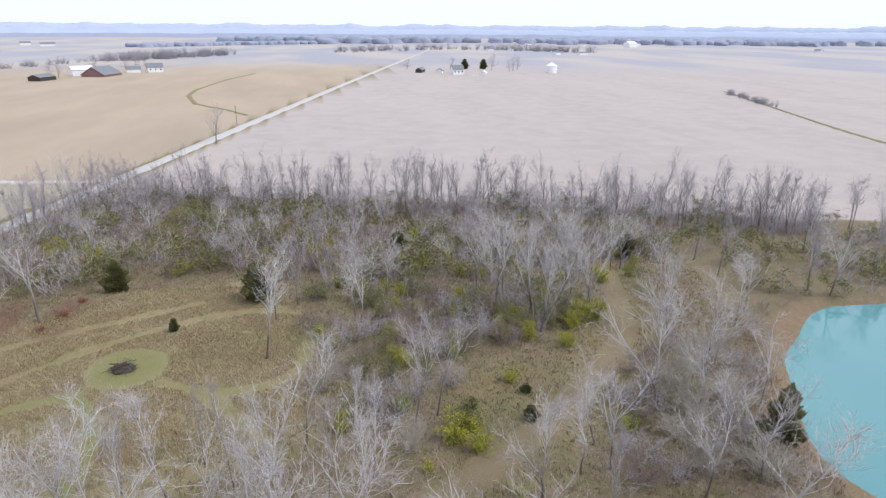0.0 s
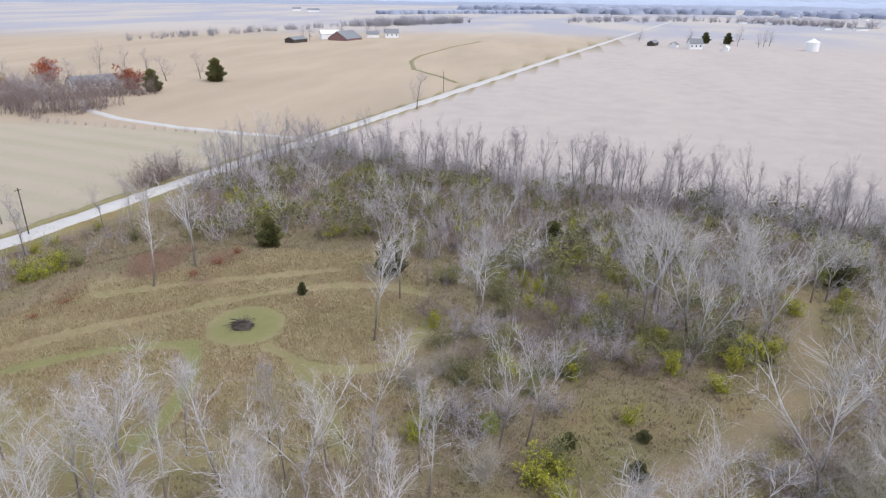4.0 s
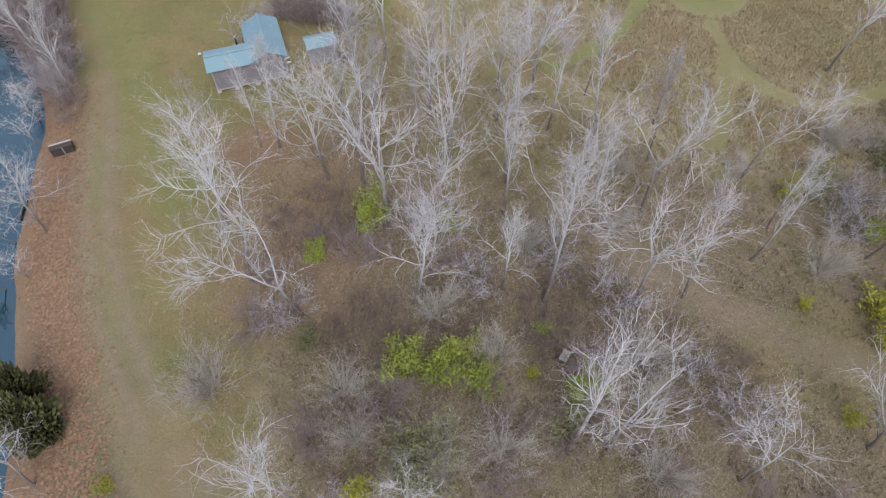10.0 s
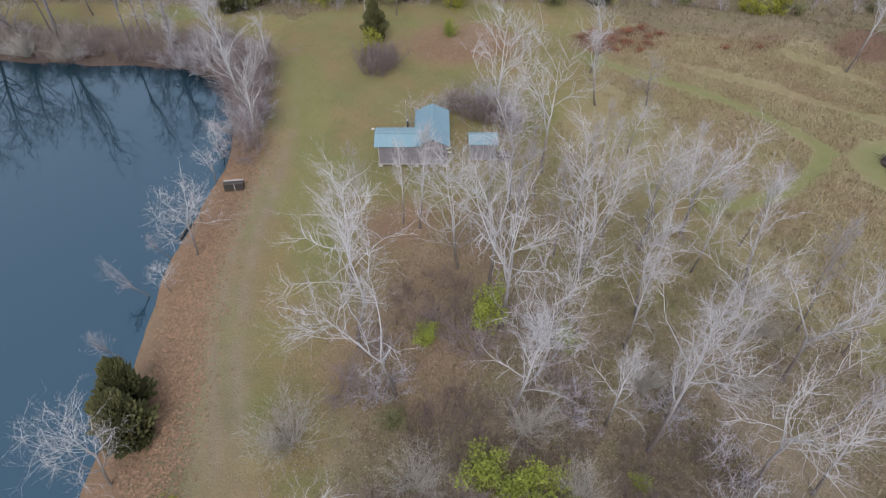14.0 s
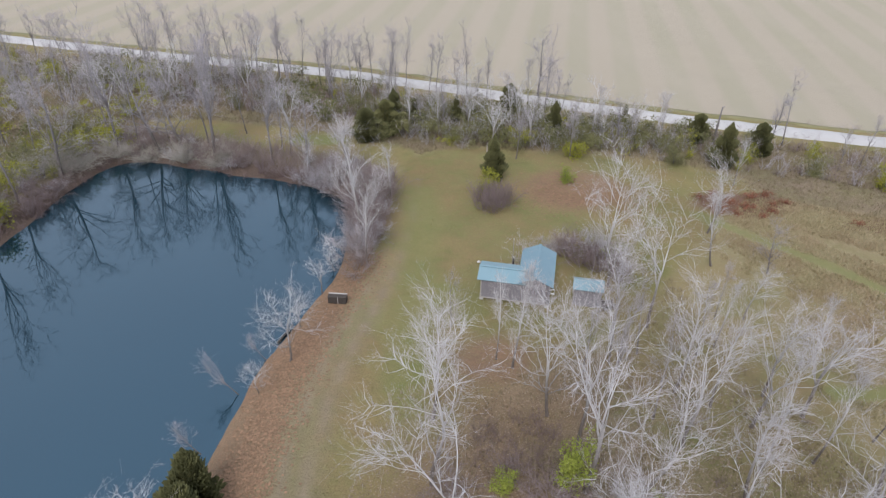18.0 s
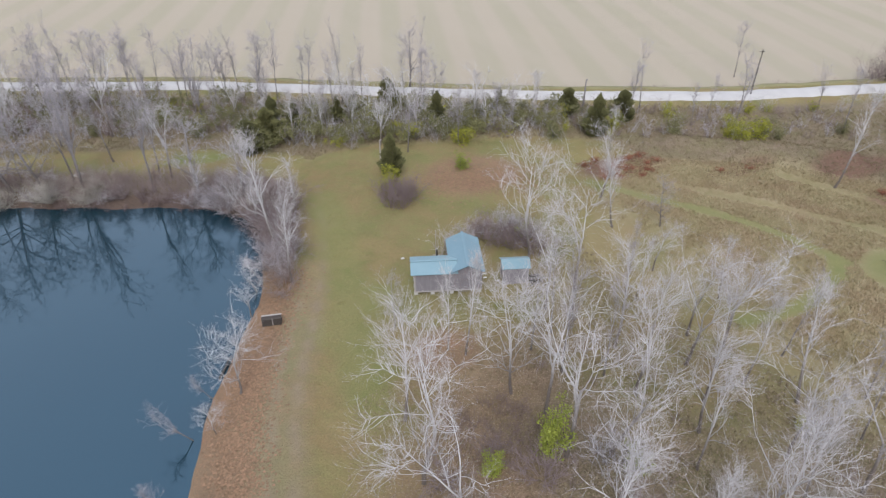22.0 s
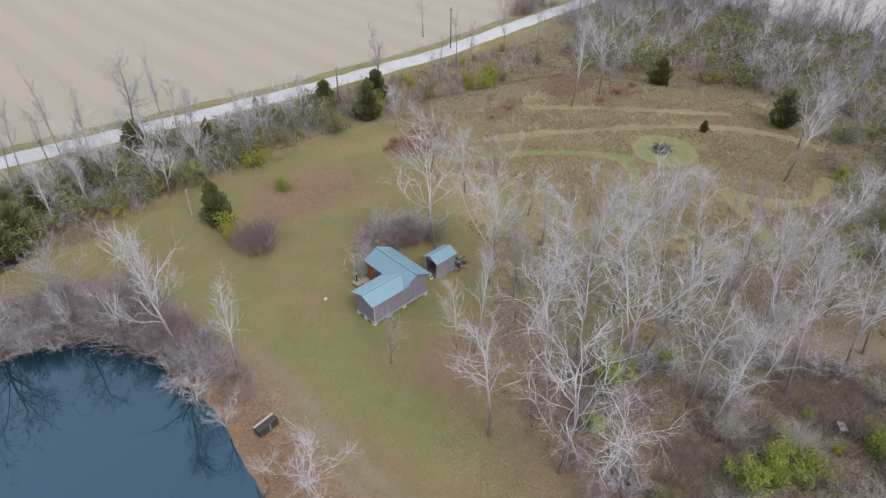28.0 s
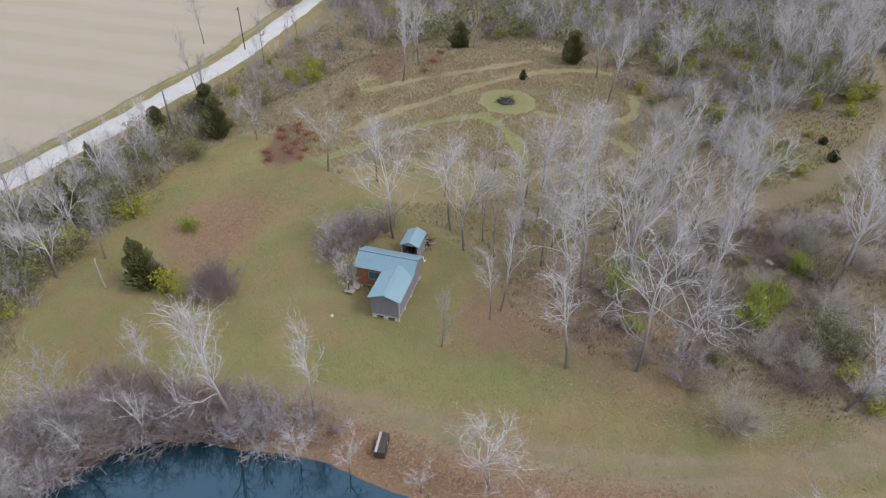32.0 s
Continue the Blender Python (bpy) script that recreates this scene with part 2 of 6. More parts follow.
def ground_material():
    """Grass, paths, leaf litter and fields, laid where the masks of the ground sheet say; the far fields carry painted
    haze.
    """
    k = Nodes("ground")
    n1, n2, n3 = k.noise(0.12, 5, 0.62), k.noise(0.7, 6, 0.7), k.noise(5.0, 5, 0.75)
    r1, r2, r3 = k.ramp(n1, 0.35, 0.65), k.ramp(n2, 0.36, 0.64), k.ramp(n3, 0.36, 0.64)
    drift = k.ramp(k.noise(0.2, 5, 0.7), 0.42, 0.6)
    tall = k.mix(r2, (0.385, 0.31, 0.205), (0.30, 0.25, 0.145))
    tall = k.mix(k.math("MULTIPLY", r3, 0.45), tall, (0.19, 0.165, 0.09))
    tall = k.mix(k.math("MULTIPLY", drift, 0.5), tall, (0.245, 0.165, 0.105))
    tall = k.mix(k.math("MULTIPLY", r1, 0.4), tall, (0.235, 0.22, 0.105))
    worn = k.ramp(k.noise(0.17, 5, 0.7), 0.4, 0.62)
    lawn = k.mix(r1, (0.275, 0.245, 0.11), (0.165, 0.18, 0.065))
    lawn = k.mix(k.math("MULTIPLY", worn, 0.75), lawn, (0.29, 0.19, 0.105))
    lawn = k.mix(k.math("MULTIPLY", k.ramp(k.noise(0.09, 4, 0.65), 0.5, 0.66), 0.6), lawn, (0.34, 0.275, 0.125))
    lawn = k.mix(k.math("MULTIPLY", r2, 0.3), lawn, (0.20, 0.165, 0.085))
    lawn = k.mix(k.math("MULTIPLY", r3, 0.45), lawn, (0.15, 0.13, 0.062))
    lawn = k.mix(k.math("MULTIPLY", k.ramp(n3, 0.6, 0.68), 0.35), lawn, (0.37, 0.28, 0.18))
    ring = k.mix(r2, (0.185, 0.20, 0.075), (0.235, 0.225, 0.095))
    ring = k.mix(k.math("MULTIPLY", r3, 0.3), ring, (0.15, 0.17, 0.075))
    leaf = k.ramp(k.noise(11.0, 3, 0.6), 0.56, 0.64)
    mottle = k.ramp(k.noise(0.28, 5, 0.65), 0.38, 0.62)
    floor = k.mix(r2, (0.285, 0.22, 0.155), (0.195, 0.155, 0.095))
    floor = k.mix(k.math("MULTIPLY", mottle, 0.65), floor, (0.19, 0.18, 0.075))
    floor = k.mix(k.math("MULTIPLY", r3, 0.6), floor, (0.095, 0.07, 0.056))
    floor = k.mix(k.math("MULTIPLY", leaf, 0.55), floor, (0.40, 0.32, 0.25))
    litter = k.mix(r2, (0.295, 0.175, 0.112), (0.215, 0.14, 0.09))
    litter = k.mix(k.math("MULTIPLY", r1, 0.5), litter, (0.27, 0.215, 0.135))
    litter = k.mix(k.math("MULTIPLY", r3, 0.6), litter, (0.21, 0.14, 0.095))
    litter = k.mix(k.math("MULTIPLY", leaf, 0.5), litter, (0.42, 0.25, 0.15))
    dirt = k.mix(r2, (0.315, 0.245, 0.185), (0.245, 0.19, 0.135))
    dirt = k.mix(k.math("MULTIPLY", r3, 0.4), dirt, (0.22, 0.18, 0.12))
    rust = k.mix(r3, (0.215, 0.13, 0.092), (0.14, 0.09, 0.066))
    mud = k.mix(r3, (0.15, 0.105, 0.085), (0.08, 0.06, 0.05))
    rows_n = k.ramp(k.wave(0.036, 14, 3.0, "Object", 0.05), 0.25, 0.75)
    north = k.mix(k.math("MULTIPLY", rows_n, 0.5), (0.39, 0.335, 0.26), (0.325, 0.305, 0.215))
    north = k.mix(k.math("MULTIPLY", k.ramp(k.noise(0.07, 5, 0.65, (1, 0.2, 1), turn=14), 0.4, 0.7), 0.5), north, (0.41, 0.35, 0.28))
    tan = k.mix(k.ramp(k.noise(0.02, 4, 0.6, (0.4, 1.4, 1), turn=-14), 0.35, 0.65), (0.43, 0.345, 0.26), (0.37, 0.30, 0.225))
    east = k.mix(r1, (0.43, 0.38, 0.352), (0.385, 0.342, 0.318))
    east = k.mix(k.math("MULTIPLY", k.ramp(k.noise(0.03, 4, 0.6, (0.3, 1, 1)), 0.4, 0.7), 0.4), east, (0.49, 0.42, 0.38))
    # far fields shift to lilac-grey, distance haze painted into the ground colour
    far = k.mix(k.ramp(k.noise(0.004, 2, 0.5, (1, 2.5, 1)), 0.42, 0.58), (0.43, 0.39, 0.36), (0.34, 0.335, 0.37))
    col = k.mix(k.attr("woods"), tall, floor)
    edge = k.math("SUBTRACT", k.math("MULTIPLY", n2, 0.7), 0.35)
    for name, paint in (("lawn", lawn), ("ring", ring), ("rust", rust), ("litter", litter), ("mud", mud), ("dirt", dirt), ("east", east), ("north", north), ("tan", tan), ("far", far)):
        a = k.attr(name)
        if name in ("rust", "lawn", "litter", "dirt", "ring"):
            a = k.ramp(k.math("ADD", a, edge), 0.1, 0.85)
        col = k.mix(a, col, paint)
    high = k.math("ADD", k.math("MULTIPLY", n2, 0.5), k.math("MULTIPLY", n3, 0.5))
    return k.done(col, 0.95, high, 0.9, 0.35, spec=0.1)


GROUND = ground_material()

# ---- building helpers ----


def part(name, bm, material, parent, label="", smooth=False):
    """Links a bmesh as one mesh object under a thing or a part."""
    me = bpy.data.meshes.new(name)
    bm.to_mesh(me)
    bm.free()
    me.materials.append(material)
    if smooth:
        me.shade_smooth()
    ob = new(name, me)
    ob.parent = parent
    return tagged(ob, label)


def raw(name, verts, faces, material, parent=None, label="", smooth=False):
    me = bpy.data.meshes.new(name)
    me.from_pydata(verts, [], faces)
    me.update()
    me.materials.append(material)
    if smooth:
        me.shade_smooth()
    ob = new(name, me)
    ob.parent = parent
    return tagged(ob, label)


def mass(name, V, faces, material):
    """One large mesh from arrays of corners and of faces with three or four sides."""
    me = bpy.data.meshes.new(name)
    V = np.asarray(V, np.float32)
    faces = [np.asarray(f, np.int32) for f in faces if len(f)]
    me.vertices.add(len(V))
    me.vertices.foreach_set("co", V.ravel())
    loops = np.concatenate([f.ravel() for f in faces])
    sizes = np.concatenate([np.full(len(f), f.shape[1], np.int32) for f in faces])
    me.loops.add(len(loops))
    me.loops.foreach_set("vertex_index", loops)
    me.polygons.add(len(sizes))
    me.polygons.foreach_set("loop_start", (np.cumsum(sizes) - sizes).astype(np.int32))
    me.polygons.foreach_set("loop_total", sizes)
    me.update(calc_edges=True)
    me.materials.append(material)
    return new(name, me)


def thing(name, m, label, category, group="", kind=""):
    ob = new(name)
    ob.empty_display_size = 0.3
    ob.matrix_basis = m
    return tagged(ob, label, category, group, kind)


def box(sx, sy, sz, x=0, y=0, z=0, bevel=0.0, turn=0.0, bm=None):
    """A box with its centre at x, y and its foot at z."""
    bm = bm or bmesh.new()
    m = pose(x, y, z + sz / 2, 0, 0, turn) @ Matrix.Diagonal((sx, sy, sz, 1))
    got = bmesh.ops.create_cube(bm, size=1, matrix=m)
    if bevel:
        edges = list({e for v in got["verts"] for e in v.link_edges})
        bmesh.ops.bevel(bm, geom=edges, offset=bevel, segments=1, affect="EDGES")
    return bm


def rod(a, b, r0, r1, sides=6, bm=None):
    """A tapered rod from a to b."""
    bm = bm or bmesh.new()
    a, b = Vector(a), Vector(b)
    m = Matrix.Translation((a + b) / 2) @ (b - a).to_track_quat("Z", "Y").to_matrix().to_4x4()
    bmesh.ops.create_cone(bm, cap_ends=True, segments=sides, radius1=r0, radius2=r1, depth=(b - a).length, matrix=m)
    return bm


def along(points, step):
    """Points at even steps along a polyline."""
    out = []
    for a, b in zip(points, points[1:]):
        a, b = np.array(a, float), np.array(b, float)
        n = max(1, int(np.linalg.norm(b - a) / step))
        out += [a + (b - a) * i / n for i in range(n)]
    return np.array(out + [np.array(points[-1], float)])


def rounded(points, rounds=3, closed=True):
    """A polyline with its corners cut, as a smooth line."""
    p = np.array(points, float)
    for _ in range(rounds):
        q = np.roll(p, -1, 0) if closed else p[1:]
        o = p if closed else p[:-1]
        p2 = np.stack([o * 0.75 + q * 0.25, o * 0.25 + q * 0.75], 1).reshape(-1, 2)
        p = p2 if closed else np.concatenate([p[:1], p2, p[-1:]])
    return p


def gap(X, Y, line):
    """How far each place of a grid is from a polyline."""
    best = np.full(X.shape, 1e9)
    for (ax, ay), (bx, by) in zip(line, line[1:]):
        dx, dy = bx - ax, by - ay
        s = np.clip(((X - ax) * dx + (Y - ay) * dy) / (dx * dx + dy * dy + 1e-9), 0, 1)
        best = np.minimum(best, np.hypot(X - ax - s * dx, Y - ay - s * dy))
    return best


def inside(X, Y, poly):
    """Which places of a grid lie in a polygon."""
    hit = np.zeros(X.shape, bool)
    for (ax, ay), (bx, by) in zip(poly, np.roll(poly, -1, 0)):
        if ay == by:
            continue
        hit ^= ((ay > Y) != (by > Y)) & (X < (bx - ax) * (Y - ay) / (by - ay) + ax)
    return hit


def signed(X, Y, poly):
    """The distance to a polygon's edge, negative inside."""
    d = gap(X, Y, np.concatenate([poly, poly[:1]]))
    return np.where(inside(X, Y, poly), -d, d)


def step(x, lo, hi):
    s = np.clip((x - lo) / (hi - lo), 0, 1)
    return s * s * (3 - 2 * s)


# ---- the plan ----
ROAD = [(-330, 172), (-140, 101), (-60, 71.8), (-20, 58.5), (14, 43), (34, 34.8), (57, 26.6), (90, 19.8), (138, 8.4), (232, -13.5), (376, -47.8), (789, -149), (2600, -590)]
LANE = [(134, 12), (136, 30), (140, 52), (148, 75), (158, 92), (172, 104)]
WEST_POND = rounded([(-17.6, 1.6), (-16.2, 13.4), (-21, 19), (-31, 22.6), (-41, 26), (-48, 28.5), (-52, 21), (-54, 8), (-57, -8), (-70, -18), (-84, -40), (-80, -68),
                     (-58, -78), (-38, -66), (-30, -46), (-28, -31), (-25.5, -25), (-24.5, -18), (-22.5, -11), (-20, -5)])
SOUTH_POND = rounded([(13, -80), (21, -82), (26, -85), (33, -89), (38, -95), (45, -102.5), (45, -112), (42, -135), (20, -148), (-14, -140), (-22, -112), (-6, -88)])
WOODS_EDGE = [(124, 8), (119, -4), (115, -18), (107, -42), (104, -64), (98, -83), (91, -100), (80, -130), (70, -170), (60, -220)]
POND_TRACK = rounded([(-10.5, 19), (-11.5, 8), (-14.5, -4), (-17.2, -11), (-18.8, -19), (-19.3, -27), (-18.6, -36), (-15, -46), (-9, -54)], 2, False)
WOOD_TRACK = rounded([(61, -80.3), (52, -78), (46, -76), (41, -74), (36.2, -70.6), (31.2, -65.4), (26.8, -60.6), (22.8, -56.2), (19.8, -52), (17.6, -48.4), (16, -44.8), (14.4, -41), (13.4, -37), (13, -31)], 2, False)
RING = (41.5, -17.2)

# ---- the ground, one sheet out to the horizon ----


def graded(lo, hi, fine, far):
    mid = np.arange(lo, hi + fine / 2, fine)
    out, s = [], fine
    while sum(out) < far:
        s *= 1.22
        out.append(s)
    return np.concatenate([lo - np.cumsum(out)[::-1], mid, hi + np.cumsum(out)])


xs, ys = graded(-92, 132, 0.8, 5600), graded(-152, 84, 0.8, 5600)
GX, GY = np.meshgrid(xs, ys, indexing="ij")


def wobble(X, Y, scale, seed):
    """Smooth random relief from a few crossed waves."""
    rng = np.random.default_rng(seed)
    out = np.zeros(X.shape)
    for _ in range(14):
        a, p, f = rng.uniform(0, 6.283), rng.uniform(0, 6.283), rng.uniform(0.5, 1.8) / scale
        out += np.sin((X * np.cos(a) + Y * np.sin(a)) * f + p)
    return out / 14


def height(X, Y):
    """The lie of the land: near level, rough in the meadow, sunk at the ponds, banked at the road."""
    X, Y = np.asarray(X, float), np.asarray(Y, float)
    near = 1 - step(np.hypot(X - 20, Y + 30), 120, 220)
    z = near * (0.35 * wobble(X, Y, 7, 1) + 0.22 * wobble(X, Y, 2.2, 2))
    calm = step(np.hypot(X - 0, Y + 3), 7, 16)
    z = z * (0.12 + 0.88 * calm)
    road = gap(X, Y, ROAD)
    z = z * step(road, 3, 8) + 0.35 * (1 - step(road, 2.3, 5))
    for track in (POND_TRACK, WOOD_TRACK):
        z = z * (0.25 + 0.75 * step(gap(X, Y, track), 1.5, 4))
    berm = gap(X, Y, [(46, 8), (55, 2), (61, -6), (61, -16)])
    z = z + 1.1 * (1 - step(berm, 0.5, 4.0)) * (0.7 + 0.3 * wobble(X, Y, 3, 9))
    z = z + 0.9 * (1 - step(gap(X, Y, [(39, 15.4), (45, 11.4), (51, 8.2), (57, 3.6)]), 0.4, 3.2))
    bank = 0.6 * wobble(X, Y, 1.6, 3)
    for pond in (WEST_POND, SOUTH_POND):
        d = signed(X, Y, pond) + bank
        z = z * step(d, 0, 3) - 0.62 * (1 - step(d, -0.6, 2.2)) - 1.6 * (1 - step(d, -4, -0.3))
    return z


Z = height(GX, GY)
nx, ny = GX.shape
idx = np.arange(nx * ny).reshape(nx, ny)
quads = np.stack([idx[:-1, :-1], idx[1:, :-1], idx[1:, 1:], idx[:-1, 1:]], -1).reshape(-1, 4)
me = bpy.data.meshes.new("ground")
me.from_pydata(np.stack([GX, GY, Z], -1).reshape(-1, 3).tolist(), [], quads.tolist())
me.materials.append(GROUND)
me.shade_smooth()
wb = wobble(GX, GY, 3, 5) * 1.6
road_d = gap(GX, GY, ROAD)
road_y = np.interp(GX, [p[0] for p in ROAD], [p[1] for p in ROAD])
edge_x = np.interp(-GY, [-p[1] for p in WOODS_EDGE], [p[0] for p in WOODS_EDGE])
to_west, to_south = signed(GX, GY, WEST_POND), signed(GX, GY, SOUTH_POND)
MEADOW = rounded([(13, 6), (22, 14), (32, 13), (46, 6), (60, -8), (66, -24), (58, -34), (44, -40), (30, -40), (22, -30), (14, -14)])
YARD = rounded([(-13, 24), (-4, 29.5), (9, 26.5), (23, 23.5), (33, 17.5), (25, 8), (14, -2), (10, -8), (2, -13), (-6, -16), (-12, -30), (-17, -44), (-21, -40), (-20, -20), (-16, -4), (-14, 8)])
meadow, yard = signed(GX, GY, MEADOW), signed(GX, GY, YARD)
masks = {}
masks["woods"] = step(meadow + wb, -1.5, 2.5) * step(yard + wb, -1, 3)
masks["lawn"] = 1 - step(yard + wb, -1.5, 1.5)
ring_d = np.hypot((GX - RING[0]) * 0.95, (GY - RING[1]))
MAIN_PATH = rounded([(22, 9), (27.8, 2.4), (31.0, -0.6), (33.9, -5.6), (36.2, -10.2), (37.6, -14.2)], 2, False)
FORK_PATH = rounded([(37, -13), (36.2, -14.6), (33.2, -16.6), (29.2, -17.9), (25.0, -18.4), (21.5, -17.8)], 2, False)
RIDGE_PATH = rounded([(31.5, 5.2), (34, 2.4), (37.2, -0.4), (40.8, -4.6), (44.5, -9.3), (48.5, -14.3), (52.0, -19.4), (54.0, -24.6), (55.6, -30.5), (53.5, -36)], 2, False)
UPPER_PATH = rounded([(45.6, 2.7), (49.2, -2.6), (52.2, -8.7), (55.6, -16.4), (58.3, -22.3)], 2, False)
LOOP_PATH = rounded([(38.4, -21.6), (36.2, -26.0), (35.2, -31.0), (37.2, -35.1), (42.4, -36.4), (50.4, -36.9)], 2, False)
SPUR_PATH = rounded([(36.2, -25), (33.4, -28.4), (31.0, -30.0), (27.9, -32.2), (24, -35)], 2, False)
mown = [MAIN_PATH, FORK_PATH, LOOP_PATH, SPUR_PATH, RIDGE_PATH, UPPER_PATH, [(-36, 33), (-26, 30), (-14, 24)]]
mown_d = np.min([gap(GX, GY, line) for line in mown], 0)
masks["lawn"] = np.maximum(masks["lawn"], 0.45 * (1 - step(mown_d + 0.5 * wb, 0.0, 1.3)))
masks["ring"] = np.maximum(0.66 * (1 - step(ring_d + 1.5 * wb, 2.4, 5.4)), 0.72 * (1 - step(gap(GX, GY, FORK_PATH) + 0.3 * wb, 0.4, 1.6)))
masks["ring"] = np.maximum(masks["ring"], 0.6 * (1 - step(gap(GX, GY, MAIN_PATH) + 0.35 * wb, 0.4, 1.6)))
masks["ring"] = np.maximum(masks["ring"], 0.36 * (1 - step(np.minimum(gap(GX, GY, LOOP_PATH), gap(GX, GY, SPUR_PATH)) + 0.3 * wb, 0.3, 1.5)))
masks["lawn"] = np.maximum(masks["lawn"], 0.65 * (1 - step(np.hypot((GX - 14) / 11, (GY + 18) / 14) + 0.2 * wb, 0.6, 1.15)))
masks["lawn"] = np.maximum(masks["lawn"], 0.55 * (1 - step(np.hypot((GX - 29) / 10, (GY + 57) / 8) + 0.2 * wb, 0.5, 1.15)))
masks["ring"] = np.maximum(masks["ring"], 0.9 * (1 - step(np.hypot((GX + 23) / 5, (GY - 31.5) / 1.6), 0.7, 1.1)))
bank_w = (1 - step(to_west + 2.4 * wb, 1.0, 4.2)) * step(GX, -34, -27) * (1 - step(GY, 8, 15))
leafy = np.maximum(bank_w, 0.8 * (1 - step(np.hypot((GX - 10) / 7, (GY - 15) / 4.5) + 0.15 * wb, 0.6, 1.15)))
leafy = np.maximum(leafy, 0.4 * (1 - step(to_south + 0.8 * wb, 1.5, 5.0)) * step(GY, -110, -100))
leafy = np.maximum(leafy, 0.45 * (1 - step(np.hypot((GX + 3) / 8, (GY + 17) / 7) + 0.2 * wb, 0.5, 1.1)))
leafy = np.maximum(leafy, 0.4 * (1 - step(to_west + 0.8 * wb, 1.5, 3.5)) * np.maximum(step(GY, 13, 16), 1 - step(GX, -50, -45)))
leafy = np.maximum(leafy, 0.5 * (1 - step(np.hypot((GX + 8) / 7, (GY + 25) / 9) + 0.25 * wb, 0.5, 1.1)))
leafy = np.maximum(leafy, 1.0 - step(np.hypot((GX - 9) / 7.5, (GY - 15) / 6) + 0.35 * wb, 0.4, 1.2))
strip = gap(GX, GY, [(-9, 16), (-10, 4), (-11, -8), (-11.5, -18)])
masks["ring"] = np.maximum(masks["ring"], 0.5 * (1 - step(strip + 0.5 * wb, 0.8, 3.2)))
masks["ring"] = np.maximum(masks["ring"], 0.45 * (1 - step(np.hypot((GX + 7) / 5, (GY + 5) / 4) + 0.2 * wb, 0.5, 1.1)))
leafy = np.maximum(leafy, 0.8 * (1 - step(np.hypot((GX + 4.5) / 4.5, (GY + 13) / 4) + 0.2 * wb, 0.4, 1.1)))
verge_w = gap(GX, GY, WOOD_TRACK)
masks["lawn"] = np.maximum(masks["lawn"], 0.5 * (1 - step(verge_w + 0.8 * wb, 3, 7)) * (GY < -46))
masks["litter"] = leafy
tr_a, tr_b = gap(GX, GY, POND_TRACK), gap(GX, GY, WOOD_TRACK)
ruts = np.maximum(0.36 * (1 - step(tr_a + 0.5 * wb, 0.8, 3.0)), 0.66 * (1 - step(np.abs(tr_a - 0.85) + 0.15 * wb, 0.1, 0.5)))
south = step(-GY, -8, 2)
masks["dirt"] = np.maximum(ruts * (0.35 + 0.65 * south), 0.46 * (1 - step(tr_b + 0.7 * wb, 0.2, 2.6)))
masks["rust"] = np.maximum(1 - step(np.hypot((GX - 28) / 7, (GY - 11.5) / 3.4) + 0.25 * wb, 0.5, 1.1), 0.8 * (1 - step(np.hypot((GX - 56) / 7, (GY + 6) / 3) + 0.25 * wb, 0.5, 1.1)))
STRIP = rounded([(-50, 41), (-36, 39), (-18, 33), (-8, 27), (-12, 21), (-20, 26), (-32, 30.5), (-48, 35)])
strip_d = signed(GX, GY, STRIP)
masks["lawn"] = np.maximum(masks["lawn"], 0.9 * (1 - step(strip_d + 0.5 * wb, -1.0, 1.0)))
masks["lawn"] = np.maximum(masks["lawn"], 0.8 * (1 - step(road_d + 0.3 * wb, 3.2, 5.0)))
masks["rust"] = np.maximum(masks["rust"], 0.9 * (1 - step(np.hypot((GX - 57) / 8, (GY - 1) / 3.5) + 0.25 * wb, 0.5, 1.1)))
masks["rust"] = np.maximum(masks["rust"], 0.7 * (1 - step(np.hypot((GX - 41) / 6, (GY - 6) / 1.8) + 0.25 * wb, 0.5, 1.1)))
masks["lawn"] = np.maximum(masks["lawn"], 0.55 * (1 - step(GX + 2.5 * wb, 19, 28)) * (meadow < 1))
masks["mud"] = 0.95 * (1 - step(to_west + 0.5 * wb, 1.6, 3.4)) * np.maximum(step(GY, 3, 8), 1 - step(GX, -50, -44))
masks["east"] = step(GX - edge_x + wb, -1, 1.5) * (GY < road_y) * step(road_d, 2.6, 4)
masks["north"] = (GY > road_y) * step(road_d + 0.5 * wb, 3.8, 5.2)
masks["tan"] = masks["north"] * step(GX, 134, 138)
# by distance alone: where the haze-tinted field colour takes over
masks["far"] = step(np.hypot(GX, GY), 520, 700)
masks["woods"] *= step(road_d + 0.4 * wb, 2.5, 4.5)
for name, values in masks.items():
    layer = me.attributes.new(name, "FLOAT", "POINT")
    layer.data.foreach_set("value", np.asarray(values, np.float32).ravel())
tagged(new("ground", me), "rough meadow, leaf-strewn lawn and harvested fields", "ground", kind="structure")


def lie(x, y):
    """The height of the ground sheet at a place."""
    i, j = min(max(int(np.searchsorted(xs, x)) - 1, 0), nx - 2), min(max(int(np.searchsorted(ys, y)) - 1, 0), ny - 2)
    u, w = (x - xs[i]) / (xs[i + 1] - xs[i]), (y - ys[j]) / (ys[j + 1] - ys[j])
    return float((Z[i, j] * (1 - u) + Z[i + 1, j] * u) * (1 - w) + (Z[i, j + 1] * (1 - u) + Z[i + 1, j + 1] * u) * w)


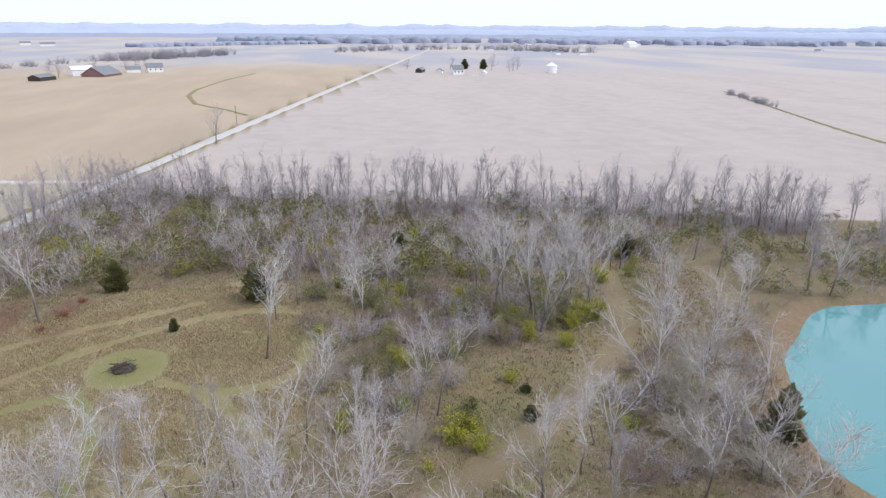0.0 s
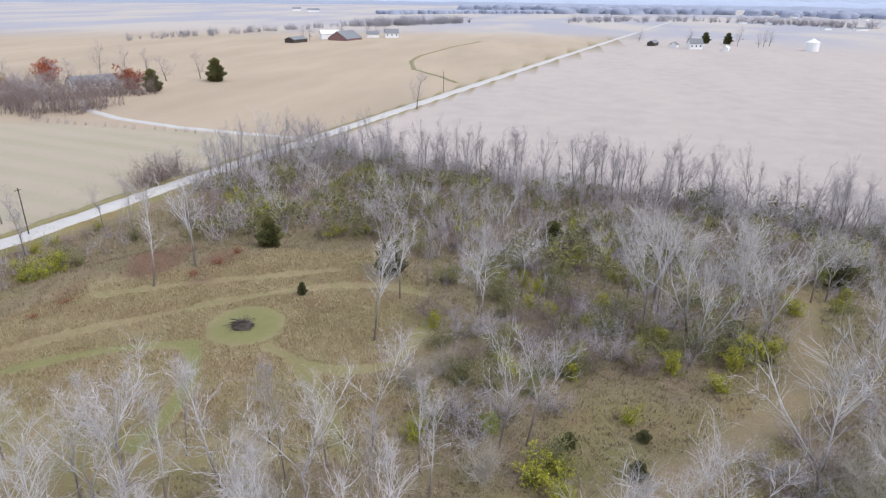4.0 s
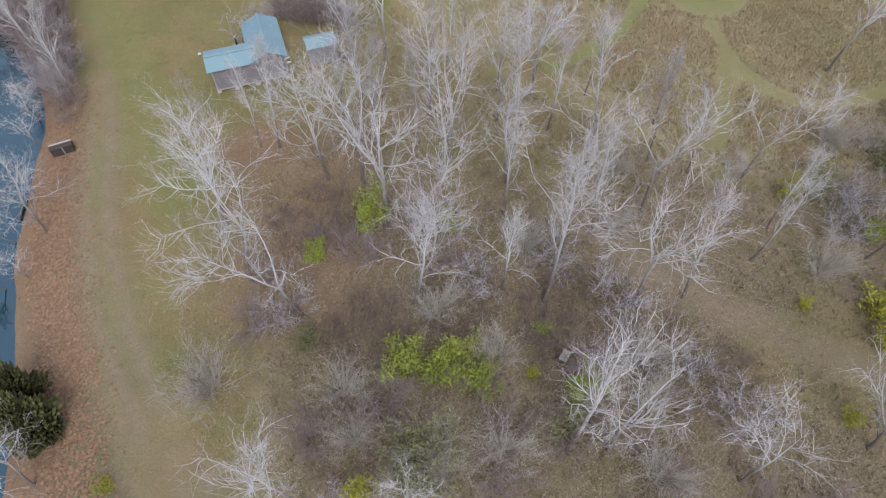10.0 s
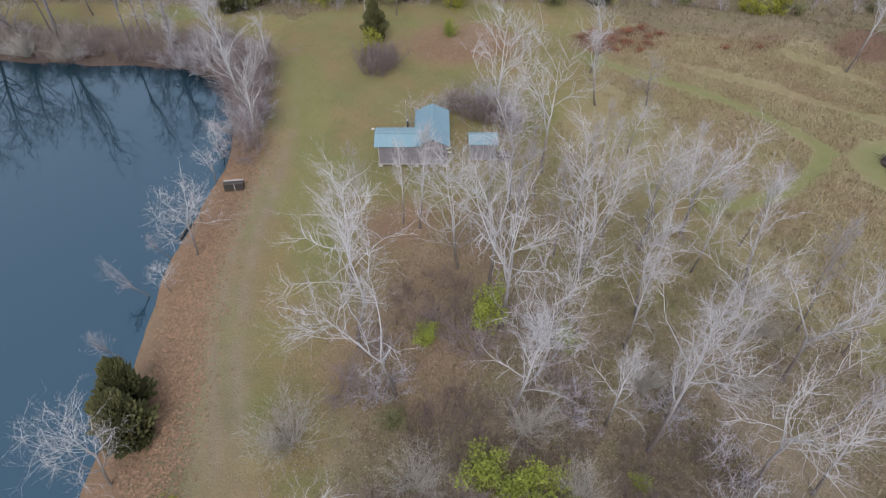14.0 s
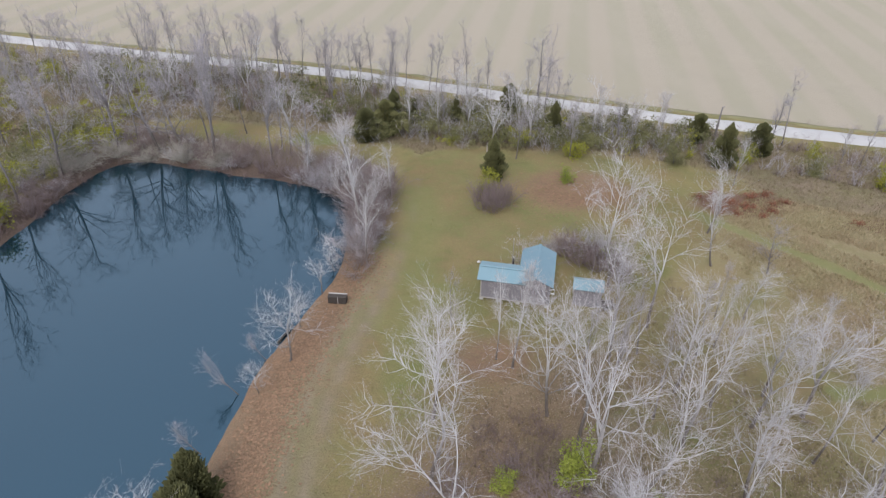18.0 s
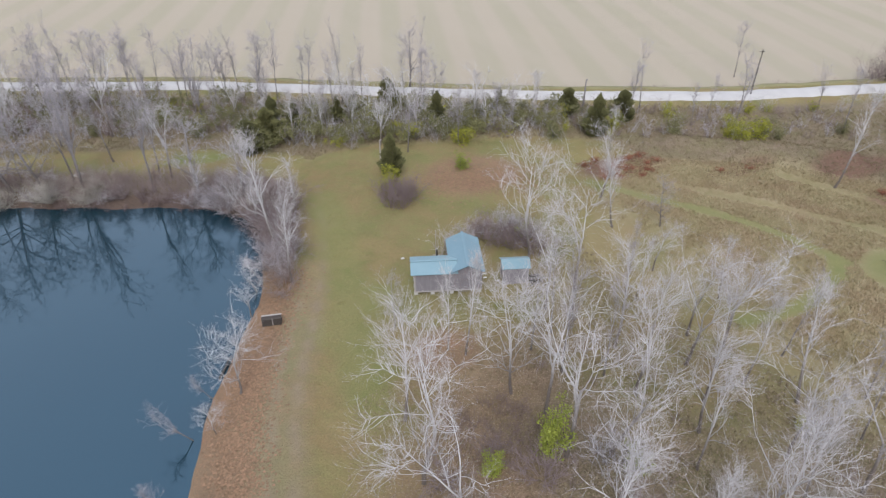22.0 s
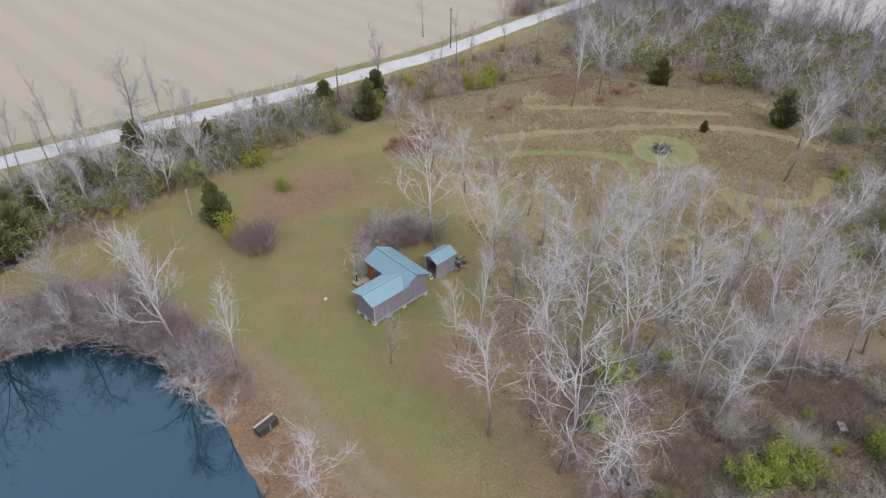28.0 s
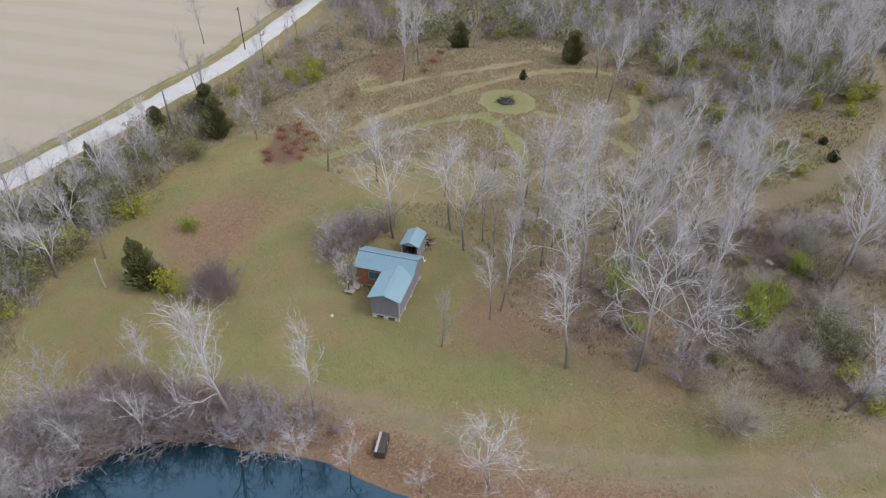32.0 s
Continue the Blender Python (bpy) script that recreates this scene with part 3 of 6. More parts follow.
def ribbon(name, line, width, lift, material, label, category, wander=0.25, seed=4):
    """A strip laid along a line, slightly crowned, with uneven edges."""
    rng = np.random.default_rng(seed)
    pts = along(line, 2.0)
    way = np.gradient(pts, axis=0)
    way /= np.linalg.norm(way, axis=1)[:, None]
    side = np.stack([-way[:, 1], way[:, 0]], 1)
    verts, faces = [], []
    base = height(pts[:, 0], pts[:, 1])
    for i, (p, s) in enumerate(zip(pts, side)):
        w = width / 2 + rng.uniform(-wander, wander)
        v = width / 2 + rng.uniform(-wander, wander)
        for off, drop in ((-w, -0.25), (-0.8 * w, 0.0), (0, 0.07), (0.8 * v, 0.0), (v, -0.25)):
            q = p + s * off
            verts.append((q[0], q[1], base[i] + lift + drop))
        if i:
            a = 5 * i
            faces += [(a - 5 + j, a - 4 + j, a + 1 + j, a + j) for j in range(4)]
    ob = raw(name, verts, faces, material, None, "", True)
    return tagged(ob, label, category, kind="structure")


ribbon("road", ROAD, 4.4, 0.12, GRAVEL, "pale grey gravel country road, straight and unmarked", "road")
ribbon("farm_lane", LANE, 3.0, 0.1, GRAVEL, "pale gravel lane leading to a farmhouse", "lane", 0.2)


def pond(name, line, level, material, label):
    ring = [(x, y, level) for x, y in line]
    cx, cy = np.mean(line, 0)
    grow = [(cx + (x - cx) * 1.06, cy + (y - cy) * 1.06, level) for x, y, _ in ring]
    ob = raw(name, grow, [tuple(range(len(grow)))], material)
    return tagged(ob, label, "pond", kind="structure")


pond("water", WEST_POND, -0.62, WATER, "still dark blue pond water reflecting bare trees")
pond("water", SOUTH_POND, -0.62, TURQUOISE, "still turquoise pond water under an overcast sky")

# ---- trees and shrubs ----


class Branches:
    """Gathers tapered limbs, each a thin tube, for one mesh."""

    def __init__(self):
        self.v, self.f = [], []

    def limb(self, pts, radii, sides, tip=False, joint=None):
        start = len(self.v)
        if joint is not None:
            self.f.append((joint, start, start + 1))
        last = len(pts) - 1
        for i, (p, r) in enumerate(zip(pts, radii)):
            if tip and i == last:
                o = len(self.v)
                self.v.append(p.tolist())
                self.f += [(o - sides + k, o - sides + (k + 1) % sides, o) for k in range(sides)]
                return
            way = pts[min(i + 1, last)] - pts[max(i - 1, 0)]
            way = way / (np.linalg.norm(way) + 1e-9)
            a = np.cross(way, (0.31, 0.95, 0.07))
            a /= np.linalg.norm(a) + 1e-9
            b = np.cross(way, a)
            for k in range(sides):
                t = 2 * math.pi * k / sides
                self.v.append((p + r * (math.cos(t) * a + math.sin(t) * b)).tolist())
            if i:
                o = start + i * sides
                for k in range(sides):
                    n = (k + 1) % sides
                    self.f.append((o - sides + k, o - sides + n, o + n, o + k))


def bend(rng, start, way, length, n, curl, lift):
    """A limb's centre line that wanders and turns upwards."""
    pts, way = [np.array(start, float)], np.array(way, float)
    for _ in range(n):
        way = way + rng.normal(0, curl, 3) + np.array([0, 0, lift])
        way /= np.linalg.norm(way)
        pts.append(pts[-1] + way * length / n)
    return pts, way


def spread_way(rng, way, angle):
    """A direction that leaves way by an angle, turned at random round it."""
    a = np.cross(way, rng.normal(0, 1, 3))
    a /= np.linalg.norm(a) + 1e-9
    return way * math.cos(angle) + a * math.sin(angle)


def bare_tree(name, seed, tall, girth, clear, limbs, open_angle, twigs, bark_mat, twig_mat, label, group, fork=False, lean=0.05, lift=0.10, thick=1.0, wide=1.0, split=False, curl=0.21, low=0.5):
    """A leafless tree: trunk, limbs and a haze of fine twigs."""
    rng = np.random.default_rng(seed)
    tree = thing(name, Matrix.Identity(4), label, "tree", group)
    trunk, rest, fine = Branches(), Branches(), Branches()
    way0 = np.array([rng.normal(0, lean), rng.normal(0, lean), 1.0])
    tops = []
    stem_h = tall * (low if fork else 0.93)
    pts, end = bend(rng, (0, 0, -0.3), way0, stem_h, 8, 0.05, 0.03)
    radii = [girth * (1.35 if i == 0 else (1 - 0.86 * i / 8 if not fork else 1 - 0.5 * i / 8)) for i in range(9)]
    trunk.limb(pts, radii, 7)
    tops.append((pts, radii))
    if fork:
        for k in range(rng.integers(2, 5)):
            p2, _ = bend(rng, pts[-1 - k], spread_way(rng, end, rng.uniform(0.25, 0.6)), tall * (0.98 - low) * rng.uniform(0.8, 1.1), 6, 0.08, 0.08)
            r2 = [radii[-1 - k] * 0.8 * (1 - 0.85 * i / 6) for i in range(7)]
            trunk.limb(p2, r2, 6)
            tops.append((p2, r2))
    first = []
    for n in range(limbs):
        line, rad = tops[rng.integers(0, len(tops))] if n > limbs // 4 else tops[-1]
        f = rng.uniform(clear, 1.0) if line is pts else rng.uniform(0.1, 1.0)
        if line is pts and fork:
            f = rng.uniform(max(clear, 0.55), 1.0)
        at = f * (len(line) - 1)
        i = min(int(at), len(line) - 2)
        here = line[i] + (line[i + 1] - line[i]) * (at - i)
        r = rad[i] + (rad[i + 1] - rad[i]) * (at - i)
        up = (line[i + 1] - line[i]) / np.linalg.norm(line[i + 1] - line[i])
        size = tall * wide * rng.uniform(0.24, 0.42) * (1.15 - 0.6 * f)
        p, _ = bend(rng, here, spread_way(rng, up, open_angle * rng.uniform(0.6, 1.25)), size, 5, curl, lift)
        q = [max(0.02, min(r * 0.5, girth * 0.3)) * (1 - 0.8 * j / 5) for j in range(6)]
        own = Branches() if split else rest
        own.limb(p, q, 5, True)
        first.append((p, q, size, own))
    second = []
    for p, q, size, own in first:
        for _ in range(rng.integers(5, 8) if split else rng.integers(4, 6)):
            at = rng.uniform(0.2, 1.0) * 5
            i = min(int(at), 4)
            here = p[i] + (p[i + 1] - p[i]) * (at - i)
            up = (p[i + 1] - p[i]) / np.linalg.norm(p[i + 1] - p[i])
            s = size * rng.uniform(0.3, 0.62)
            b, _ = bend(rng, here, spread_way(rng, up, rng.uniform(0.45, 1.0)), s, 3, 0.26, lift)
            w = max((0.0155 if split else 0.011) * thick, q[i] * 0.48)
            own.limb(b, [w, w * 0.75, w * 0.5, w * 0.3], 4 if split else 3, True, i * 5 if split else None)
            second.append((b, s))
    for b, s in second:
        for _ in range(rng.integers(twigs - 1, twigs + 2)):
            i = rng.integers(0, 3)
            here = b[i] + (b[i + 1] - b[i]) * rng.uniform(0, 1)
            up = (b[i + 1] - b[i]) / (np.linalg.norm(b[i + 1] - b[i]) + 1e-9)
            length = s * rng.uniform(0.4, 0.85) + 0.15
            c, _ = bend(rng, here, spread_way(rng, up, rng.uniform(0.35, 0.95)), length, 1, 0.1, lift)
            w = 0.008 * thick
            fine.limb(c, [w, w], 3, True)
            for _ in range(3):
                at = here + (c[1] - here) * rng.uniform(0.15, 0.9)
                e, _ = bend(rng, at, spread_way(rng, up, rng.uniform(0.4, 1.2)), length * rng.uniform(0.35, 0.7), 1, 0.1, lift)
                fine.limb(e, [w * 0.75, w], 3, True)
    raw("trunk", trunk.v, trunk.f, bark_mat, tree, "", True)
    if split:
        for *_, own in first:
            raw("limb", own.v, own.f, bark_mat, tree, "", True)
    else:
        tagged(raw("limb_frame", rest.v, rest.f, bark_mat, tree, "", True), kind="stuff")
    tagged(raw("twig_crown", fine.v, fine.f, twig_mat, tree), kind="stuff")
    return tree


def bare_shrub(name, seed, tall, wide, stems, twig_mat, label, group, thick=1.0, stem_mat=None):
    """A leafless many-stemmed shrub."""
    rng = np.random.default_rng(seed)
    tree = thing(name, Matrix.Identity(4), label, "shrub", group)
    stem, fine = Branches(), Branches()
    for _ in range(stems):
        a, r = rng.uniform(0, 6.283), rng.uniform(0, 0.25) * wide
        out = rng.uniform(0.15, 0.9)
        way = np.array([math.cos(a) * out, math.sin(a) * out, 1.0])
        size = tall * rng.uniform(0.75, 1.1)
        p, _ = bend(rng, (math.cos(a) * r, math.sin(a) * r, -0.15), way / np.linalg.norm(way), size, 5, 0.13, 0.02)
        q = [0.03 * thick * (1 - 0.75 * j / 5) for j in range(6)]
        stem.limb(p, q, 3, True)
        for _ in range(10):
            at = rng.uniform(0.2, 1.0) * 5
            i = min(int(at), 4)
            here = p[i] + (p[i + 1] - p[i]) * (at - i)
            up = (p[i + 1] - p[i]) / np.linalg.norm(p[i + 1] - p[i])
            b, _ = bend(rng, here, spread_way(rng, up, rng.uniform(0.4, 1.1)), size * rng.uniform(0.2, 0.45), 2, 0.2, 0.05)
            fine.limb(b, [0.012 * thick, 0.01 * thick, 0.0], 3, True)
            for _ in range(3):
                j = rng.integers(0, 2)
                c, _ = bend(rng, b[j] + (b[j + 1] - b[j]) * rng.uniform(0, 1), spread_way(rng, up, rng.uniform(0.4, 1.2)), size * rng.uniform(0.1, 0.25), 1, 0.2, 0.05)
                fine.limb(c, [0.008 * thick, 0.0], 3, True)
    tagged(raw("stem_frame", stem.v, stem.f, stem_mat or GREY_BARK, tree, "", True), kind="stuff")
    tagged(raw("twig_crown", fine.v, fine.f, twig_mat, tree), kind="stuff")
    return tree


def leaves(rng, centres, count, reach, size, flat=0.6):
    """Small folded leaves scattered about clump centres."""
    v, f = [], []
    centres = np.array(centres)
    for _ in range(count):
        c = centres[rng.integers(0, len(centres))]
        d = rng.normal(0, 1, 3)
        p = c + d / np.linalg.norm(d) * reach * rng.uniform(0.1, 1) ** 0.5 * np.array([1, 1, flat + 0.2])
        a = rng.normal(0, 1, 3)
        a /= np.linalg.norm(a)
        b = np.cross(a, rng.normal(0, 1, 3))
        b /= np.linalg.norm(b)
        s = size * rng.uniform(0.6, 1.3)
        n = np.cross(a, b) * 0.25
        k = len(v)
        v += [(p - a * s).tolist(), (p + b * s * 0.5 + n * s).tolist(), (p + a * s).tolist(), (p - b * s * 0.5 + n * s).tolist()]
        f += [(k, k + 1, k + 2), (k, k + 2, k + 3)]
    return v, f


def leafy_bush(name, seed, tall, wide, leaf_mat, label, group, count=900, size=0.10, loose=0.42):
    """A shrub still in leaf: stems and ragged clumps of small leaves."""
    rng = np.random.default_rng(seed)
    tree = thing(name, Matrix.Identity(4), label, "bush", group)
    stem, ends = Branches(), []
    for _ in range(9):
        a, out = rng.uniform(0, 6.283), rng.uniform(0.1, 1.0)
        way = np.array([math.cos(a) * out * wide / tall, math.sin(a) * out * wide / tall, 1.0])
        p, _ = bend(rng, (0, 0, -0.15), way / np.linalg.norm(way), tall * rng.uniform(0.6, 1.0), 4, 0.12, 0.02)
        stem.limb(p, [0.035, 0.028, 0.02, 0.014, 0.008], 4)
        for q in p[1:]:
            for _ in range(2):
                ends.append(q + rng.normal(0, 0.18, 3) * np.array([wide, wide, tall * 0.4]))
    v, f = leaves(rng, ends, count, loose * min(tall, wide) * 0.55, size)
    tagged(raw("stem_frame", stem.v, stem.f, GREY_BARK, tree, "", True), kind="stuff")
    tagged(raw("foliage", v, f, leaf_mat, tree), kind="stuff")
    return tree


def cedar(name, seed, tall, wide, label, group, point=1.0):
    """An evergreen cedar: a short trunk and a dense ragged cone of needle sprays."""
    rng = np.random.default_rng(seed)
    tree = thing(name, Matrix.Identity(4), label, "evergreen", group)
    stem, v, f = Branches(), [], []
    p, _ = bend(rng, (0, 0, -0.2), (0, 0, 1), tall * 0.97, 5, 0.02, 0.02)
    stem.limb(p, [0.12, 0.1, 0.08, 0.06, 0.04, 0.015], 6)
    for _ in range(int(2600 * tall / 4)):
        h, a0 = rng.uniform(0.04, 1.0) ** 1.15, rng.uniform(0, 6.283)
        r = wide * min(1.0, h * 3.2 + 0.45) * (1 - h) ** (0.62 / point) * (0.84 + 0.2 * math.sin(h * 23 + seed) + 0.14 * math.sin(a0 * 3 + h * 9)) * rng.uniform(0.55, 1.05)
        a = a0
        tip = np.array([math.cos(a) * r, math.sin(a) * r, h * tall + 0.12])
        root = np.array([math.cos(a) * r * 0.72, math.sin(a) * r * 0.72, h * tall - 0.1 * r])
        side = np.array([-math.sin(a), math.cos(a), 0]) * rng.uniform(0.05, 0.1)
        lift = np.array([0, 0, rng.uniform(0.05, 0.2)])
        k = len(v)
        mid = (tip + root) / 2
        v += [root.tolist(), (mid + side).tolist(), (tip + lift).tolist(), (mid - side).tolist(), (mid + lift * 1.6).tolist(), (mid - lift * 0.6).tolist()]
        f += [(k, k + 1, k + 4), (k + 1, k + 2, k + 4), (k + 2, k + 3, k + 4), (k + 3, k, k + 4), (k, k + 5, k + 1), (k + 1, k + 5, k + 2)]
    raw("trunk", stem.v, stem.f, GREY_BARK, tree, "", True)
    tagged(raw("foliage", v, f, CEDAR_LEAF, tree), kind="stuff")
    return tree


SYC_LABEL = "tall bare sycamore with white upper limbs"
GREY_LABEL = "slender leafless grey-brown tree"
ROUND_LABEL = "leafless grey tree with a wide rounded crown"
SHRUB_LABEL = "leafless grey-brown thicket shrub with many stems"
MAUVE_LABEL = "leafless purplish-brown thicket shrub with many stems"
SYC_FORMS = [(0.62, 17, True, 0.5, 1.0), (0.78, 18, True, 0.42, 1.1), (0.55, 19, False, 0.5, 1.0), (0.68, 17, True, 0.38, 1.05), (0.85, 18, True, 0.52, 1.15), (0.6, 19, False, 0.5, 1.0)]
syc = [bare_tree("sycamore", 11 + i, 12, 0.15, 0.40, n, a, 3, SYC_BARK, SYC_TWIG, SYC_LABEL, "bare sycamores", fork=fk, lift=0.11, thick=1.15, wide=w, split=True, curl=0.15, low=lo) for i, (a, n, fk, lo, w) in enumerate(SYC_FORMS)]
broad = [bare_tree("sycamore", 18, 12, 0.15, 0.34, 22, 0.95, 3, SYC_BARK, SYC_TWIG, "tall bare sycamore with a broad rounded crown", "bare sycamores", fork=True, lift=0.10, thick=1.15, wide=1.25, split=True, curl=0.15, low=0.44),
         bare_tree("sycamore", 27, 12, 0.22, 0.16, 24, 0.62, 3, SYC_BARK, SYC_TWIG, "large bare sycamore forking low into many bright white limbs", "bare sycamores", fork=True, lift=0.13, thick=1.3, wide=1.2, split=True, curl=0.12, low=0.26)]
grey = [bare_tree("bare_tree", 41 + i, 12, 0.13, 0.34, 14, 0.5, 3, GREY_BARK, GREY_TWIG, GREY_LABEL, "bare grey trees", fork=i == 2, lift=0.15, thick=1.6, curl=0.15) for i in range(4)]
hedge = [bare_tree("hedgerow_tree", 51 + i, 12, 0.12, 0.34, 13, 0.42, 3, GREY_BARK, GREY_TWIG, "slender leafless grey tree in the row beside the field", "trees along the field", fork=i == 1, lift=0.17, thick=1.7, curl=0.14) for i in range(3)]
crown = [bare_tree("bare_tree", 61 + i, 10, 0.16, 0.2, 18, 0.85, 4, GREY_BARK, GREY_TWIG if i else LICHEN_TWIG, ROUND_LABEL if i else "small leafless tree with grey-green lichened twigs", "round-crowned trees", lift=0.05, thick=1.4 if i else 1.0, wide=1.1) for i in range(2)]
shrub = [bare_shrub("bare_shrub", 71 + i, 3.0, 2.6, 26, GREY_TWIG if i < 2 else MAUVE_TWIG, SHRUB_LABEL if i < 2 else MAUVE_LABEL, "thicket shrubs", 0.95, None if i < 2 else MAUVE_TWIG) for i in range(4)]
dome = [bare_shrub("round_shrub", 171 + i, 4.2, 2.6, 58, TAN_TWIG, "leafless rounded shrub with fine tan-grey twigs", "round shrubs", 0.85, TAN_TWIG) for i in range(2)]
rosy = [bare_shrub("bare_shrub", 76 + i, 3.2, 3.0, 20, ROSE_TWIG if i else SYC_TWIG, "leafless pinkish-grey shrub arching over the water", "shrubs on the pond's rim", 0.95, ROSE_TWIG) for i in range(2)]
yellow = [leafy_bush("leafy_bush", 81 + i, 2.2, 1.6, YELLOW_LEAF, "bush with thin yellow-green autumn leaves", "yellow-green bushes", 1000, 0.085) for i in range(2)]
olive = [leafy_bush("leafy_bush", 91 + i, 3.2, 2.3, OLIVE_LEAF, "ragged bush with dull olive-green leaves", "olive bushes", 1500, 0.09, 0.5) for i in range(2)]
lime = [leafy_bush("leafy_bush", 97, 2.4, 1.7, LIME_LEAF, "bush in bright lime-green leaf", "lime-green bushes", 2200, 0.075)]
rusty = [leafy_bush("leafy_bush", 99, 1.6, 1.5, RUST_LEAF, "low thicket with rust-red leaves", "rust-red bushes", 700, 0.09)]
cedars = [cedar("cedar", 101 + i, 4.5, 1.5, "dense dark green cedar tree", "cedars", 1.0 if i else 1.5) for i in range(2)]
MODELS = syc + broad + grey + hedge + crown + shrub + dome + rosy + yellow + olive + lime + rusty + cedars
WORDS = {model: model["label"] for model in MODELS}
HEIGHTS = {model: max(v.co.z for part_ in model.children for v in part_.data.vertices) for model in MODELS}
used = set()
pick = random.Random(5)


def plant(models, x, y, size=1.0, wide=None, sink=0.0, label="", turn=None, tilt=0.0, tall=0.0):
    """Sets a copy of one of the models on the ground (the first use is the model itself)."""
    model = pick.choice(models)
    if tall:
        size = tall / HEIGHTS[model]
        wide = size * (wide or 1.0)
    w = wide or size
    m = pose(x, y, lie(x, y) - sink, pick.gauss(0, 2) + tilt, pick.gauss(0, 2), pick.uniform(0, 360) if turn is None else turn) @ Matrix.Diagonal((w, w, size, 1))
    if model not in used:
        used.add(model)
        model.matrix_basis = m
        ob = model
    else:
        ob = copy_thing(model, m)
        ob.matrix_basis = m
    ob["label"] = label or WORDS[model]
    return ob

# the sycamores and other trees that stand alone: place and height in metres
BROAD_CROWNS = [(-10.0, -24.4, 17.0), (-1.2, -19.0, 14.5), (7.8, -3.4, 16.5), (0.6, -30.5, 13.0), (7.9, -22.2, 14.0)]
SYC_BY_CABIN = [(-9.7, -18.8, 12.5), (-8.4, -28.8, 12.5), (0.4, -21.6, 15.5), (3.2, -26.2, 14.0), (0.0, -25.6, 15.0), (-1.5, -32.0, 12.5), (6.0, -10.6, 12.0), (15.9, -17.8, 12.0), (9.2, -17.0, 12.0),
                (5.8, -36.8, 15.0), (4.1, -34.4, 11.0), (10.9, -40.5, 14.5), (9.2, -34.6, 13.0), (14.5, -30.7, 13.0), (17.0, -34.6, 13.0), (13.6, -20.7, 14.0), (2.6, -46.8, 12.0), (0.8, -45.4, 15.0)]
SYC_YARD = [(20.2, -42.2, 10.0), (17.9, -20.0, 12.0), (21.3, 5.6, 10.0), (19.1, -0.6, 10.0), (10.2, -26.8, 14.0), (25.2, -36.7, 12.0), (29.0, 16.1, 7.0), (19.0, -27.0, 12.0), (9.6, -9.3, 15.0), (18.6, -8.8, 7.5), (13.9, -41.8, 12.0)]
SYC_POND = [(-25.0, -36.0, 8), (-51.0, 33.0, 12)]
SYC_WOOD = [(7.7, -52.3, 10), (17.8, -59.2, 9), (49.1, -1.7, 13), (55.2, -3.9, 13), (41.9, -32.1, 12.9), (49.6, -42.1, 12),
            (54.3, -62.5, 14), (53.2, -70.7, 13), (51.1, -73.6, 12), (52.0, -32.4, 10), (55.5, -46.7, 10), (55.8, -62.1, 14), (46.3, -42.8, 12), (17.9, -61.8, 10), (21.3, -61.9, 9), (15.7, -55.1, 10), (13.5, -67.8, 10), (23.3, -73.3, 10), (40.1, -79.1, 11),
            (60.7, -81.1, 11), (51.5, -83.7, 10), (31.1, -79.5, 9)]
for x, y, h in SYC_BY_CABIN + SYC_YARD:
    plant(syc, x, y, tall=h, wide=pick.uniform(0.85, 1.15), tilt=pick.gauss(0, 3))
plant(broad[:1], -26.0, -30.2, tall=9.0, wide=1.15, turn=40, tilt=-8)
plant(broad[1:], -13.6, -39.6, tall=11.0, wide=1.0)
plant(broad[:1], -8.4, -43.6, tall=8.0, wide=0.9)
plant(syc[2:3], -3.0, -13.8, tall=12.0, wide=0.75)
plant(syc[5:], -4.2, -12.8, tall=9.5, wide=0.7)
for x, y, h in BROAD_CROWNS:
    plant(broad[:1], x, y, tall=h, wide=pick.uniform(0.95, 1.1))
for x, y, h in SYC_POND + SYC_WOOD:
    plant(syc + broad, x, y, tall=h * 1.08, wide=pick.uniform(0.8, 1.1), tilt=pick.gauss(0, 3))
GREY_NEAR = [(9.1, 36.0, 9), (-27.8, 29.4, 10), (-36.5, 29.0, 13), (-37.5, 30.0, 12), (-33.4, 34.2, 9), (-47.5, 31.5, 12), (10.6, 24.6, 9), (3.4, 24.6, 8)]
GREY_WEST = [(-75.8, 57.4, 12), (-63.9, 51.2, 12), (-58.2, 25.9, 10), (-43.1, 52.6, 13), (-34.4, 48.7, 12), (-23.0, 48.0, 11), (-53.9, 57.9, 12), (-65.5, 32.3, 11), (-53.3, 36.4, 10), (-37.2, 58.5, 10), (-31.9, 55.5, 10), (-13.7, 49.0, 10)]
for k, x, y, h, w in [(2, -15.9, 6.2, 15, 1.1), (5, -15.2, 0.8, 11, 0.8), (0, -17.2, 12.6, 7, 0.8), (3, -19.4, 16.2, 6.5, 0.8), (1, -23.0, 19.8, 7, 0.8), (5, -13.0, 13.4, 9, 0.8), (1, -14.6, 10.4, 8, 0.9)]:
    plant(syc[k:k + 1], x, y, tall=h, wide=w)
plant(broad[:1], -21.0, -12.0, tall=8.4, wide=1.35)
for x, y, h in [(-19.4, -2.4, 4.6), (-20.8, -7.4, 3.4), (-23.0, -15.2, 3.8), (-18.6, 1.2, 5.0)]:
    plant(broad[:1] + syc[:2], x, y, tall=h, wide=1.25, label="small pale leafless tree leaning over the pond's edge")
